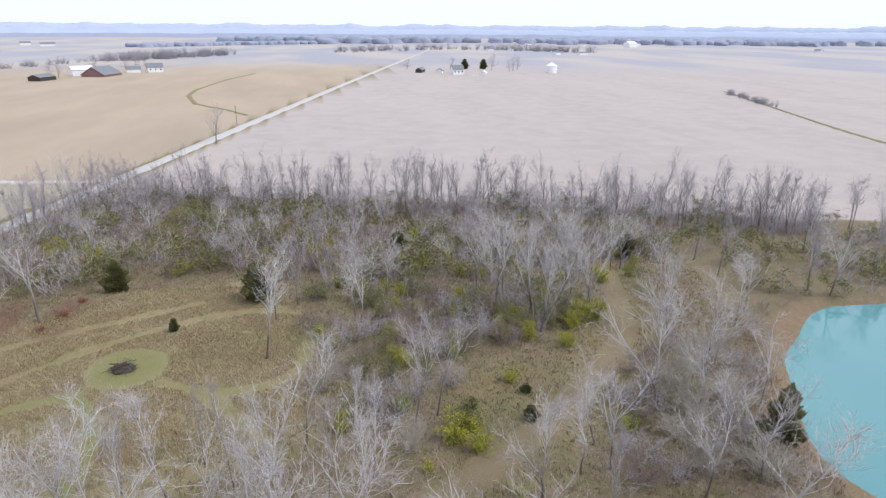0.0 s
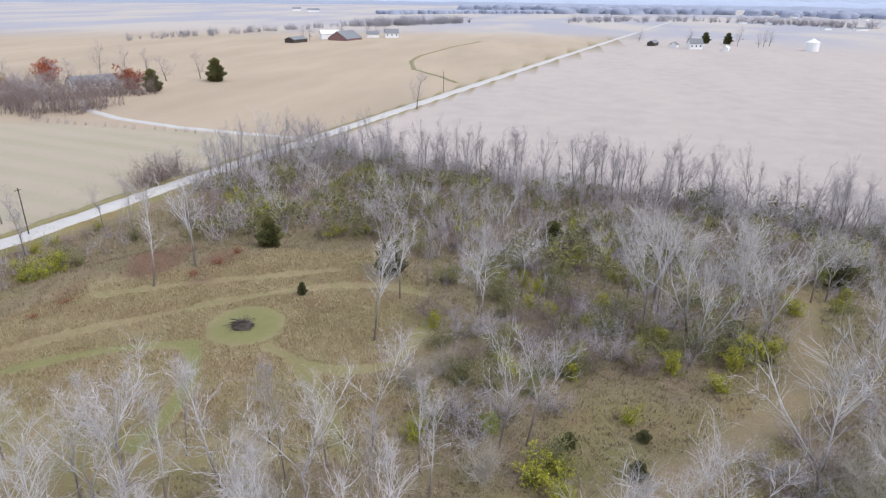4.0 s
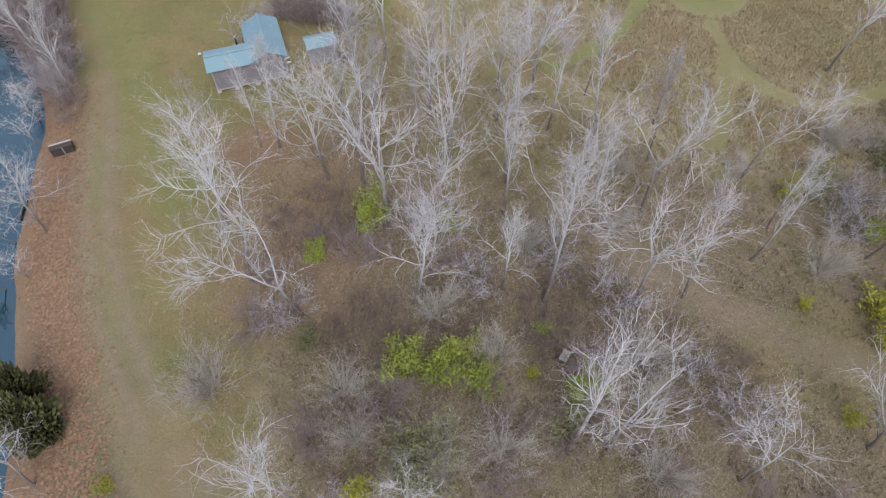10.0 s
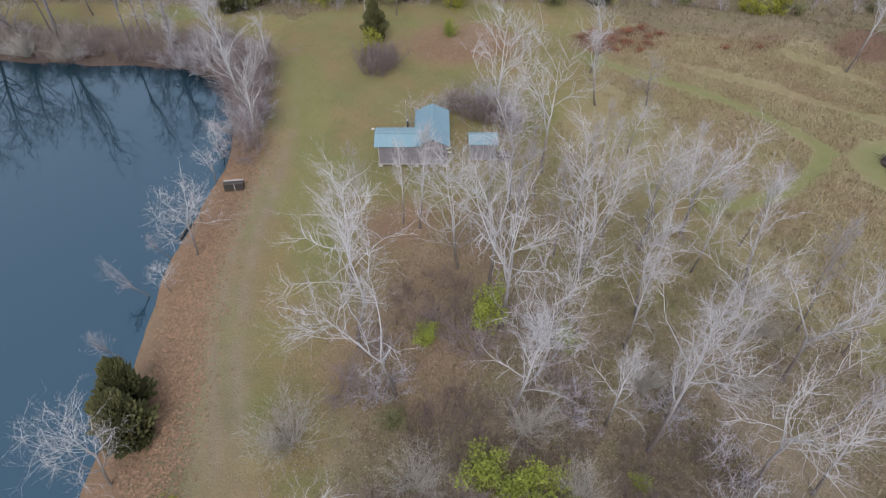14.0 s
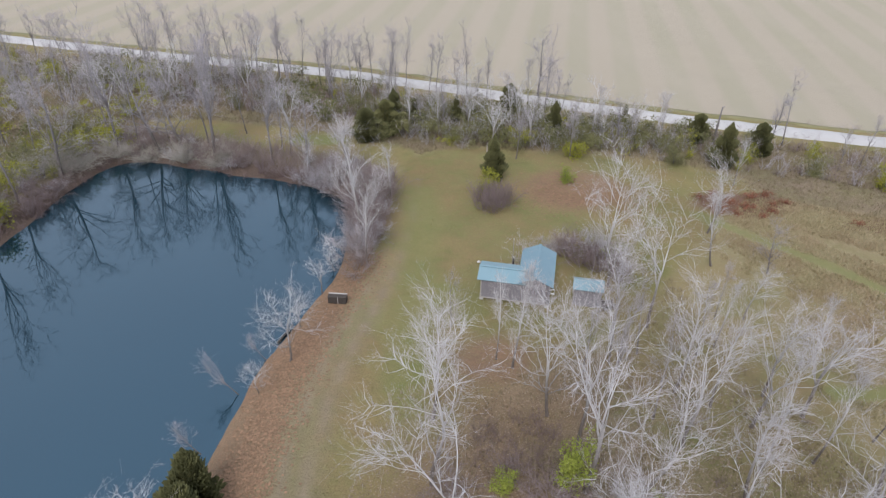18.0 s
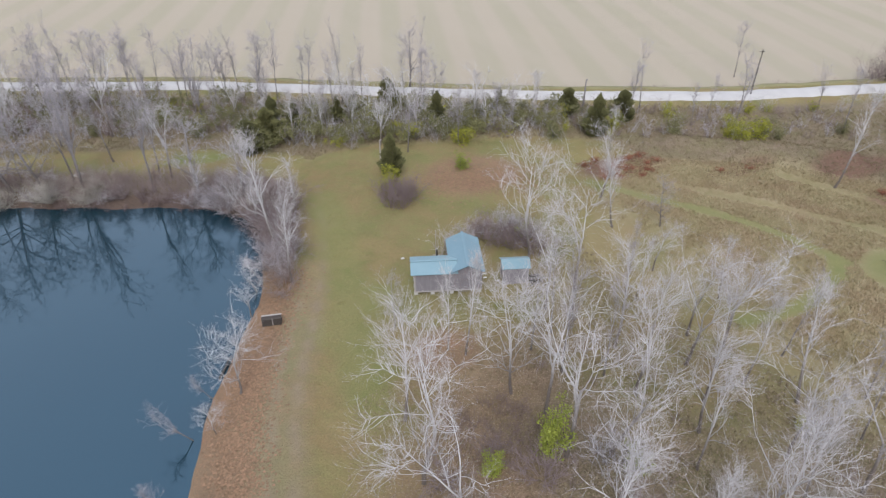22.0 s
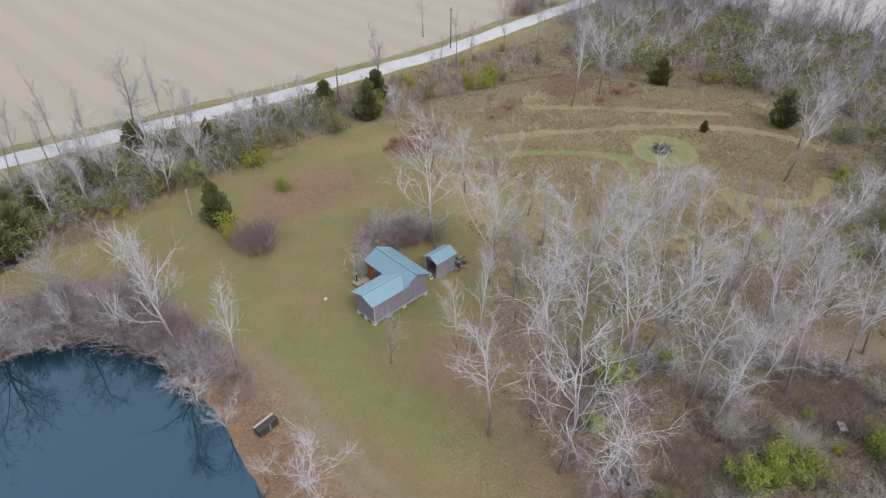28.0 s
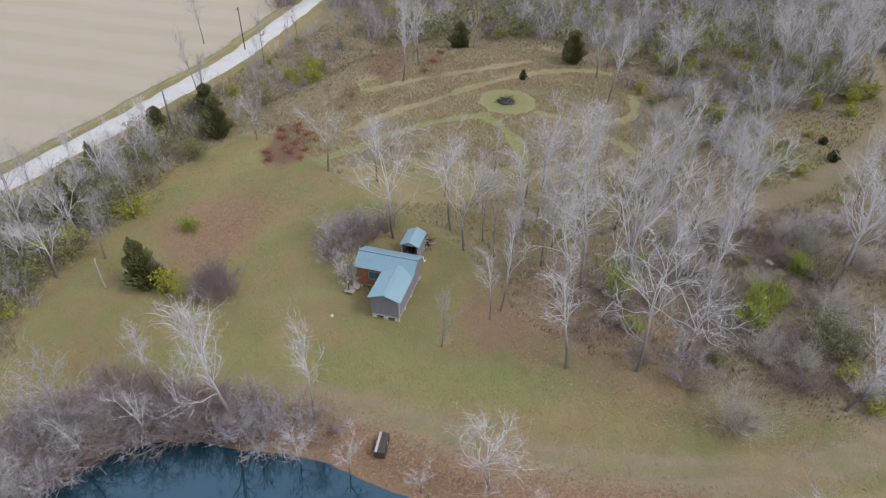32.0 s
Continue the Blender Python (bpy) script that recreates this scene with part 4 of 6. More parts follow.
SHORE_TREES = [(-36.0, 26.6, 12), (-28.2, 24.2, 11), (-44.0, 29.2, 13), (-53.6, 22.0, 13), (-56.2, 9.0, 12), (-59.5, -6.5, 13), (-23.0, 21.2, 10), (-18.3, 17.8, 9), (-49.5, 30.0, 13), (-55.5, 15.5, 11), (-40.2, 28.0, 11), (-66.5, -12.0, 12)]
for x, y, h in SHORE_TREES:
    plant(crown[1:] + grey[2:3], x, y, h / 9.6, h / 9.6 * pick.uniform(0.9, 1.2))
plant(broad[1:], 25.6, -70.2, tall=14.5, wide=1.1)
for x, y, h, w in [(27.2, -46.6, 12.5, 0.8), (28.0, -48.8, 13.5, 0.75), (50.1, -60.3, 14.0, 0.85), (48.6, -64.6, 14.5, 0.85), (51.2, -71.0, 13.5, 0.9), (56.0, -59.0, 12.0, 0.8), (46.2, -71.5, 13.5, 0.8), (43.0, -64.2, 13.0, 0.75)]:
    plant(broad[1:] + syc[3:4], x, y, tall=h, wide=w)
for x, y, h in GREY_NEAR + GREY_WEST:
    plant(grey, x, y, h / 12)
for x, y, h, w in [(2.4, -15.0, 10.5, 0.6), (7.7, -12.6, 10.0, 0.6), (3.6, -18.2, 12.0, 0.6), (12.6, -13.0, 9.0, 0.6)]:
    plant(grey, x, y, tall=h, wide=w * 1.4)
for x, y, h, w in [(-15.2, -30.4, 5.0, 1.0), (-6.2, -41.3, 4.6, 1.0), (-8.6, -35.0, 3.6, 1.0), (-0.9, -33.6, 4.0, 1.0), (-2.6, -43.4, 4.2, 1.0), (6.6, -46.0, 4.0, 1.0), (-9.4, -38.2, 3.4, 1.0), (0.6, -38.4, 3.2, 1.0), (8.6, -43.6, 3.6, 1.0),
                   (14.0, -34.6, 3.2, 1.0), (17.4, -30.6, 3.4, 1.0), (7.4, -32.6, 3.2, 1.0), (4.0, -49.4, 4.0, 1.0), (23.4, -45.6, 3.8, 1.0), (33.6, -38.2, 4.4, 1.0), (36.6, -40.4, 4.0, 1.0)]:
    plant(dome, x, y, tall=h, wide=w)
plant(crown[1:], 10.5, 47.3, 1.05, label="leafless tree with a rounded reddish crown beside the road")
plant(crown[1:], 92, 24.5, 0.62, 1.0, label="leafless tree with a wide reddish-brown crown beside the road")
plant(crown[1:], 97, 24, 0.55, 0.9, label="leafless tree with a wide reddish-brown crown beside the road")
plant(syc, 98.5, 14.5, 0.8)
plant(syc, 112, 13.0, 0.8)
plant(crown[:1], 56.2, -34.9, tall=7.5, wide=0.9)
plant(crown[1:], 24.2, -2.1, tall=6.5, wide=0.9)
plant(crown[1:], -7.6, -8.6, tall=7.0, wide=0.55)
plant(crown[1:], 182.6, -5.7, 1.2, label="lone leafless tree beside the straight gravel road")

for x, y, h in [(5.0, -13.6, 11), (11.4, -18.6, 12), (6.6, -19.6, 11), (12.4, -24.4, 12), (16.4, -24.0, 11), (21.6, -22.6, 10), (20.8, -31.2, 11), (12.4, -34.2, 12), (8.0, -29.4, 12), (17.6, -38.6, 11), (22.6, -33.8, 10),
                (24.2, -28.4, 9), (14.4, -12.2, 8), (21.8, -14.6, 8), (23.4, -41.0, 10), (16.0, -8.6, 7)]:
    plant(syc[2:3] + syc[5:] + grey[:1], x, y, tall=h, wide=0.8)

# bushes in leaf
for x, y, s in [(-22.5, -32.6, 0.5), (16.1, -53.5, 0.6), (20.2, -46.7, 0.5), (1.9, -40.6, 0.45), (32.7, -57.3, 0.8), (-1.2, 16.6, 1.25), (-2.0, 15.4, 0.8), (50.0, 12.2, 1.5), (48.6, 15.4, 1.3), (46.3, 11.6, 1.3), (56.4, -48.7, 1.0),
                (23.9, -49.8, 1.3), (22.0, -51.5, 1.0), (44.6, -69.9, 1.4), (45.4, -72.2, 1.3), (41.0, -53.2, 1.1), (53.0, -56.2, 1.1), (43.0, -68.0, 1.1), (25.4, -51.6, 1.0), (38.5, -52.5, 0.9), (-55.8, 56.4, 2.0), (-53.0, 57.0, 1.8), (-58.5, 57.8, 1.6), (-55.4, 10.6, 1.5), (-55.6, 26.0, 1.6), (-53.2, 28.0, 1.6), (-50.4, 30.6, 1.5), (-58.2, 18.4, 1.5), (-57.0, 21.6, 1.4), (-23.5, -35.5, 0.5), (17.3, -29.2, 0.7), (22.8, -65.6, 0.9),
                (-10.8, -41.0, 0.9), (-13.5, -41.8, 0.9), (11.2, 25.0, 1.3), (33.5, 22.5, 1.1), (39.0, -66.0, 1.0), (57.0, -78.0, 1.2)]:
    plant(yellow, x, y, s, s * 1.15)
plant(lime, -0.9, -24.6, 1.75, 1.25, label="dense rounded bush in bright lime-green leaf")
for x, y, s in [(-5.2, -25.2, 0.8), (3.9, -28.0, 0.8), (8.4, 18.0, 0.9), (4.3, -38.7, 0.5), (-4.4, -35.9, 1.25), (-1.9, -36.8, 1.15), (-1.6, -39.1, 1.1), (-3.4, -37.4, 1.0), (29.2, -45.9, 0.9), (5.0, -43.5, 0.7), (3.3, -43.1, 1.0), (9.2, 1.0, 0.8), (-1.2, -39.5, 0.9)]:
    plant(lime, x, y, s)
for x, y, s in [(-5.6, -40.6, 1.1), (-8.1, -42.2, 1.2), (-7.0, -41.2, 1.0), (-13.0, 34.2, 1.3), (-15.0, 31.6, 1.2), (4.6, 34.8, 1.3), (23.9, 22.6, 1.2), (6.0, 1.4, 0.5), (13.0, 27.8, 1.0), (30.0, 23.0, 1.0), (40.0, 17.5, 1.1), (52.0, 13.5, 1.0), (26.0, -51.0, 1.0), (45.0, -66.0, 1.1),
                (-56.0, 29.3, 1.2), (-57.5, 25.0, 1.3), (-56.5, 12.0, 1.2), (-57.5, 4.0, 1.2), (-62.6, 54.9, 1.2), (-52.4, 41.9, 1.1), (-58.0, 36.0, 1.2), (1.5, -44.8, 1.0), (62.0, -62.0, 1.2), (-9.0, -31.0, 0.7)]:
    plant(olive, x, y, s, s * 1.1)
for x, y, s in [(23.6, 13.2, 0.7), (25.4, 14.0, 0.7), (31.8, 13.4, 0.7), (33.2, 11.6, 0.6), (29.6, 13.0, 0.8), (24.2, 9.6, 0.6), (26.4, 9.2, 0.6), (29.0, 8.6, 0.6), (26.8, 12.0, 0.6), (31.5, 11.2, 0.6), (25.5, 11.0, 0.7), (28.0, 10.5, 0.8), (30.5, 9.6, 0.7), (53.0, -4.8, 0.7), (57.0, -6.0, 0.8), (60.0, -7.5, 0.7), (39.0, 6.5, 0.6), (43.0, 5.6, 0.6)]:
    plant(rusty, x, y, s * 0.8, s * 1.3, sink=0.2)

# cedars
for x, y, s, w in [(-25.2, -25.0, 1.25, 1.1), (-24.7, -27.4, 1.1, 1.15), (-13.8, 33.0, 1.1, 1.3), (-16.4, 31.4, 1.0, 1.3), (-9.6, 36.4, 0.9, 0.9), (-0.2, 18.9, 1.2, 1.1), (29.6, 21.2, 1.3, 1.2), (58.6, -29.5, 1.15, 1.3), (63.4, -10.7, 1.0, 1.2), (50.6, -20.5, 0.36, 0.4), (18.5, -78.0, 1.3, 1.2),
                   (30.4, -58.3, 0.22, 0.4), (28.5, -52.2, 0.3, 0.45), (25.8, -57.4, 0.33, 0.5), (20.4, 33.2, 0.85, 0.6), (-12.6, 36.0, 1.2, 1.1), (-3.6, 35.8, 1.0, 0.6), (4.2, 38.0, 1.2, 1.2),
                   (9.4, 30.8, 1.2, 0.95), (29.4, 29.0, 0.9, 1.0), (36.2, 24.4, 1.0, 1.1), (-22.8, -35.4, 0.4, 0.7), (72.0, -50.0, 0.9, 1.1), (66.0, -86.0, 0.9, 1.2)]:
    plant(cedars[:1] if w / s > 0.98 else cedars[1:], x, y, s, w * 1.3)

# ---- thickets and woods: scattered trees and shrubs ----


def thicket(places, low, high, material, label, seed, fine=0.8):
    """One tangle of many leafless shrubs, too many to count."""
    rng = np.random.default_rng(seed)
    kinds = []
    for _ in range(5):
        b = Branches()
        for _ in range(10):
            a, out = rng.uniform(0, 6.283), rng.uniform(0.1, 0.75)
            way = np.array([math.cos(a) * out, math.sin(a) * out, 1.0])
            p, _ = bend(rng, (rng.normal(0, 0.15), rng.normal(0, 0.15), -0.05), way / np.linalg.norm(way), rng.uniform(0.7, 1.05), 3, 0.14, 0.02)
            b.limb(p, [0.012 * fine, 0.009 * fine, 0.006 * fine, 0.0], 3, True)
            for _ in range(6):
                i = rng.integers(0, 3)
                up = p[i + 1] - p[i]
                up = up / np.linalg.norm(up)
                here = p[i] + (p[i + 1] - p[i]) * rng.uniform(0.2, 1)
                c, _ = bend(rng, here, spread_way(rng, up, rng.uniform(0.4, 1.1)), rng.uniform(0.15, 0.4), 1, 0.2, 0.05)
                b.limb(c, [0.0065 * fine, 0.0], 3, True)
                for _ in range(1):
                    e, _ = bend(rng, here + (c[1] - here) * rng.uniform(0.2, 0.9), spread_way(rng, up, rng.uniform(0.4, 1.2)), rng.uniform(0.08, 0.2), 1, 0.2, 0.05)
                    b.limb(e, [0.005 * fine, 0.0], 3, True)
        v = np.array(b.v)
        quads = np.array([q for q in b.f if len(q) == 4]).reshape(-1, 4)
        tris = np.array([q for q in b.f if len(q) == 3]).reshape(-1, 3)
        kinds.append((v, quads, tris))
    V, Q, T, n = [], [], [], 0
    for x, y in places:
        v, quads, tris = kinds[rng.integers(0, 5)]
        a, h = rng.uniform(0, 6.283), rng.uniform(low, high)
        w = h * rng.uniform(0.8, 1.2)
        turn = np.array([[math.cos(a), -math.sin(a), 0], [math.sin(a), math.cos(a), 0], [0, 0, 1]])
        V.append((v * (w, w, h)) @ turn.T + (x, y, lie(x, y)))
        Q.append(quads + n)
        T.append(tris + n)
        n += len(v)
    ob = mass("thicket", np.concatenate(V), [np.concatenate(Q), np.concatenate(T)], material)
    return tagged(ob, label, "thicket", kind="stuff")


def leafy_thicket(places, low, high, material, label, seed):
    """One mass of shrubs in leaf, too many to count."""
    rng = np.random.default_rng(seed)
    kinds = []
    for _ in range(4):
        ends = [rng.normal(0, 1, 3) * (0.34, 0.34, 0.2) + (0, 0, 0.55) for _ in range(14)]
        v, f = leaves(rng, ends, 520, 0.24, 0.045)
        kinds.append((np.array(v), np.array(f)))
    V, T, n = [], [], 0
    for x, y in places:
        v, f = kinds[rng.integers(0, 4)]
        a, h = rng.uniform(0, 6.283), rng.uniform(low, high)
        w = h * rng.uniform(0.8, 1.3)
        turn = np.array([[math.cos(a), -math.sin(a), 0], [math.sin(a), math.cos(a), 0], [0, 0, 1]])
        V.append((v * (w, w, h)) @ turn.T + (x, y, lie(x, y)))
        T.append(f + n)
        n += len(v)
    ob = mass("leafy_thicket", np.concatenate(V), [np.concatenate(T)], material)
    return tagged(ob, label, "thicket", kind="stuff")


def scatter(zone, count, near, seed, avoid=(), shore=0.35):
    """Places in a polygon, kept apart from one another and from what must stay clear."""
    rng = np.random.default_rng(seed)
    poly = np.array(zone, float)
    lo, hi = poly.min(0), poly.max(0)
    P = rng.uniform(lo, hi, (count * 12, 2))
    X, Y = P[:, 0], P[:, 1]
    ok = inside(X, Y, poly) & (gap(X, Y, ROAD) > 4.5) & (gap(X, Y, WOOD_TRACK) > 2.6) & (gap(X, Y, POND_TRACK) > 2.6)
    ok &= (signed(X, Y, WEST_POND) > shore) & (signed(X, Y, SOUTH_POND) > shore) & (signed(X, Y, STRIP) > 0)
    for a in avoid:
        ok &= signed(X, Y, a) > 0.5
    got = []
    for x, y in P[ok]:
        if len(got) < count and all((x - q[0]) ** 2 + (y - q[1]) ** 2 > near**2 for q in got):
            got.append((float(x), float(y)))
    return got


EAST_WOOD = [(62, 4), (90, 14), (116, 4), (112, -20), (104, -42), (101, -64), (94, -84), (88, -100), (64, -96), (60, -80), (66, -64), (60, -40), (70, -26), (68, -10)]
FIELD_ROW = [(86, 16), (122, 6), (117, -4), (113, -18), (105, -42), (102, -64), (96, -83), (89, -100), (78, -128), (70, -126), (82, -98), (90, -80), (95, -62), (98, -42), (106, -16), (108, 2), (86, 9)]
for x, y in scatter(FIELD_ROW, 150, 1.5, 21):
    plant(hedge, x, y, tall=pick.uniform(7.0, 13.5), wide=pick.uniform(0.75, 1.1))
for x, y in scatter(EAST_WOOD, 56, 3.4, 22, (MEADOW,)):
    plant(grey + crown[1:] + syc[:2], x, y, tall=pick.uniform(6.5, 10.5))
thicket([(86 + (k * 37 % 13) * 0.95, 23.4 + (k * 17 % 7) * 0.55 - (k * 37 % 13) * 0.12) for k in range(26)], 3.4, 6.2, ROSE_TWIG, "spread of reddish-brown leafless trees beside the road", 446, 0.7)
thicket(scatter(EAST_WOOD, 230, 1.5, 23, (MEADOW,)), 3.0, 6.0, GREY_TWIG, "dense leafless grey-brown thicket under the trees", 401)
thicket(scatter(EAST_WOOD, 240, 1.3, 26, (MEADOW,)), 2.4, 5.0, MAUVE_TWIG, "dense leafless purplish-brown thicket under the trees", 402)
thicket(scatter(FIELD_ROW, 260, 1.1, 27), 3.0, 8.0, GREY_TWIG, "leafless brush along the field's edge", 403, 0.6)
leafy_thicket(scatter(EAST_WOOD, 115, 2.0, 24, (MEADOW,)), 2.4, 4.6, OLIVE_LEAF, "olive-green leafy brush under the leafless trees", 421)
leafy_thicket(scatter(EAST_WOOD, 30, 3.2, 25, (MEADOW,)), 2.0, 3.8, YELLOW_LEAF, "yellow-green leafy brush under the leafless trees", 422)
MID_WOODS = [(57, -36), (66, -40), (74, -60), (66, -86), (52, -84), (44, -72), (40, -58), (50, -48)]
for x, y in scatter(MID_WOODS, 34, 2.4, 28):
    plant(olive + yellow, x, y, pick.uniform(0.7, 1.2), pick.uniform(0.8, 1.3))
thicket(scatter(MID_WOODS, 130, 1.3, 29), 1.4, 3.6, GREY_TWIG, "leafless grey-brown thicket among the sycamores", 411, 0.7)
leafy_thicket(scatter(MID_WOODS, 60, 1.8, 129), 1.2, 2.8, OLIVE_LEAF, "olive-green leafy brush among the sycamores", 429)
HEDGE = [(-66, 68), (-40, 61), (-20, 53.5), (12, 39.5), (34, 30), (30, 24), (14, 27), (2, 27), (-8, 32), (-20, 38), (-44, 46), (-66, 56)]
thicket(scatter(HEDGE, 170, 1.2, 35), 1.6, 3.8, GREY_TWIG, "leafless grey brush between lawn and road", 413, 0.7)
thicket(scatter(HEDGE, 210, 0.9, 335), 0.9, 2.4, BRAMBLE_TWIG, "low purplish-brown brush between lawn and road", 443, 0.7)
leafy_thicket(scatter(HEDGE, 120, 1.2, 36), 1.5, 3.2, OLIVE_LEAF, "olive-green leafy brush in the roadside hedge", 425)
for x, y in scatter(HEDGE, 22, 3.0, 37):
    plant(grey + syc[:1], x, y, pick.uniform(0.5, 0.8))
NEAR_HEDGE = [(-20, 42), (-2, 41), (16, 35), (30, 27), (20, 25), (8, 27), (-3, 28), (-11, 31)]
thicket(scatter(NEAR_HEDGE, 60, 1.4, 38), 2.0, 3.6, GREY_TWIG, "grey leafless brush beside the lawn", 417, 0.7)
for x, y in scatter(NEAR_HEDGE, 24, 2.6, 338):
    plant(syc, x, y, tall=pick.uniform(5.5, 9.0), wide=pick.uniform(0.9, 1.3), label="small crooked leafless tree with pale limbs in the hedge")
leafy_thicket(scatter(NEAR_HEDGE, 16, 3.0, 139), 1.4, 2.6, YELLOW_LEAF, "yellow-green leafy brush beside the lawn", 445)
leafy_thicket(scatter(NEAR_HEDGE, 60, 1.4, 39), 1.8, 3.4, OLIVE_LEAF, "dark olive leafy brush beside the lawn", 427)
ROADSIDE = [(-86, 76), (-60, 66), (-20, 53), (14, 38), (34, 30), (57, 22), (70, 18), (62, 8), (46, 12), (34, 18), (20, 24), (8, 27), (-8, 32), (-24, 38), (-40, 44), (-60, 50), (-84, 58)]
thicket(scatter(ROADSIDE, 130, 1.4, 31, (YARD, MEADOW)), 1.4, 3.2, GREY_TWIG, "leafless grey-brown hedge along the gravel road", 404)
thicket(scatter(ROADSIDE, 170, 1.2, 34, (YARD, MEADOW)), 1.4, 3.2, MAUVE_TWIG, "leafless purplish-brown hedge along the gravel road", 405)
for x, y in scatter(ROADSIDE, 36, 3.0, 32, (YARD, MEADOW)):
    plant(grey, x, y, pick.uniform(0.45, 0.8))
for x, y in scatter(ROADSIDE, 50, 2.6, 33, (YARD, MEADOW)):
    plant(olive + yellow, x, y, pick.uniform(0.55, 0.95))
for x, y in [(-52, 69), (-45, 66), (-38, 64), (-31, 61.5), (-25, 59), (-19, 57), (-12, 54), (-6, 51), (0, 48), (64, 28.5)]:
    plant(grey, x + pick.uniform(-1, 1), y + 1.2 + (4.5 if x > 20 else -7), pick.uniform(0.6, 0.95))
POND_RIM = [(-15, 4), (-14, 16), (-22, 22), (-32, 26), (-42, 30), (-50, 33), (-58, 26), (-60, 6), (-62, -8), (-54, -4), (-52, 24), (-44, 27), (-30, 23), (-18, 17)]
for x, y in scatter([(-17.2, -1), (-17.4, 14), (-22, 20), (-20, 23), (-13.0, 17), (-13.4, 2)], 46, 1.0, 40, shore=-0.1):
    plant(rosy[1:] + shrub, x, y, pick.uniform(0.5, 1.2), pick.uniform(0.8, 1.2))
for x, y in scatter(POND_RIM, 76, 1.2, 41, shore=-0.1):
    plant(rosy[1:] + shrub + dome[:1] + rosy[1:], x, y, pick.uniform(0.35, 0.85), pick.uniform(0.7, 1.1))
WEST_WOOD = [(-60, 24), (-58, -4), (-72, -14), (-90, -30), (-110, 0), (-112, 70), (-66, 66), (-50, 48), (-52, 34)]
for x, y in scatter(WEST_WOOD, 34, 4.0, 42):
    plant(grey + hedge + syc[:1], x, y, pick.uniform(0.7, 1.05))
thicket(scatter(WEST_WOOD, 170, 1.8, 43), 1.8, 4.2, GREY_TWIG, "leafless grey-brown thicket on the pond's far bank", 406)
leafy_thicket(scatter(WEST_WOOD, 60, 2.6, 144), 1.6, 3.4, YELLOW_LEAF, "yellow-green leafy brush beyond the pond", 428)
leafy_thicket(scatter(WEST_WOOD, 110, 2.0, 44), 1.8, 3.8, OLIVE_LEAF, "olive-green leafy brush beyond the pond", 423)
WEST_BANK = [(-48, 32), (-54, 24), (-56, 8), (-59, -6), (-68, -12), (-74, -6), (-66, 10), (-64, 28), (-54, 38)]
for x, y in scatter(WEST_BANK, 74, 1.5, 45):
    plant(olive + yellow + yellow, x, y, pick.uniform(0.6, 1.1), pick.uniform(0.8, 1.3))
for x, y in scatter([(-46, 32), (-20, 25), (-16, 30), (-20, 46), (-44, 56), (-66, 62), (-56, 40)], 14, 3.6, 46):
    plant(hedge + syc[:1], x, y, pick.uniform(0.7, 1.0))
for k in range(17):
    x = -58 + 4.3 * k + pick.uniform(-1.2, 1.2)
    y = float(np.interp(x, [p[0] for p in ROAD], [p[1] for p in ROAD])) - pick.uniform(4.2, 7)
    plant(hedge, x, y, pick.uniform(0.7, 1.0), pick.uniform(0.6, 0.8))
thicket(scatter([(-14, 3), (-13, 16), (-20, 24), (-34, 30), (-48, 36), (-50, 31), (-30, 24.5), (-20, 20), (-15.5, 12)], 240, 0.75, 47), 1.4, 3.4, ROSE_TWIG, "leafless reddish-brown shrubs crowding the pond's rim", 407)
rim_rng = np.random.default_rng(61)
rim = [p for p in along([tuple(q) for q in WEST_POND], 0.42) if p[1] > 14.5 or (p[0] < -45 and p[1] > -30)]
out = np.array([p for p in rim]) + rim_rng.normal(0, 0.9, (len(rim), 2))
out = [(float(x), float(y)) for x, y in out if lie(x, y) > -0.75]
thicket(out, 0.7, 2.0, BRAMBLE_TWIG, "low leafless reddish-brown brush along the waterline", 426)
SOUTH_BACK = [(46, -100), (62, -94), (92, -100), (82, -130), (60, -150), (46, -140), (47, -116)]
for x, y in scatter(SOUTH_BACK, 26, 2.6, 48):
    plant(grey + syc[:1], x, y, pick.uniform(0.6, 1.0))
leafy_thicket(scatter(SOUTH_BACK, 50, 2.0, 49), 2.0, 4.0, OLIVE_LEAF, "olive-green leafy brush behind the turquoise pond", 424)
thicket(scatter(SOUTH_BACK, 90, 1.6, 50), 2.0, 4.0, GREY_TWIG, "leafless thicket behind the turquoise pond", 408)
GROVE = [(-12, -16), (0, -12), (8, -12), (18, -18), (24, -36), (16, -44), (12, -58), (2, -60), (-10, -48), (-14, -40), (-12, -24)]
thicket(scatter(GROVE, 80, 1.2, 56), 0.6, 1.6, MAUVE_TWIG, "low purplish-brown brush under the sycamores", 415, 0.7)


def patch(x, y, r, n=12):
    """A rough disc of ground."""
    return [(x + r * math.cos(6.283 * k / n) * (1 + 0.2 * math.sin(3 * k)), y + r * math.sin(6.283 * k / n)) for k in range(n)]


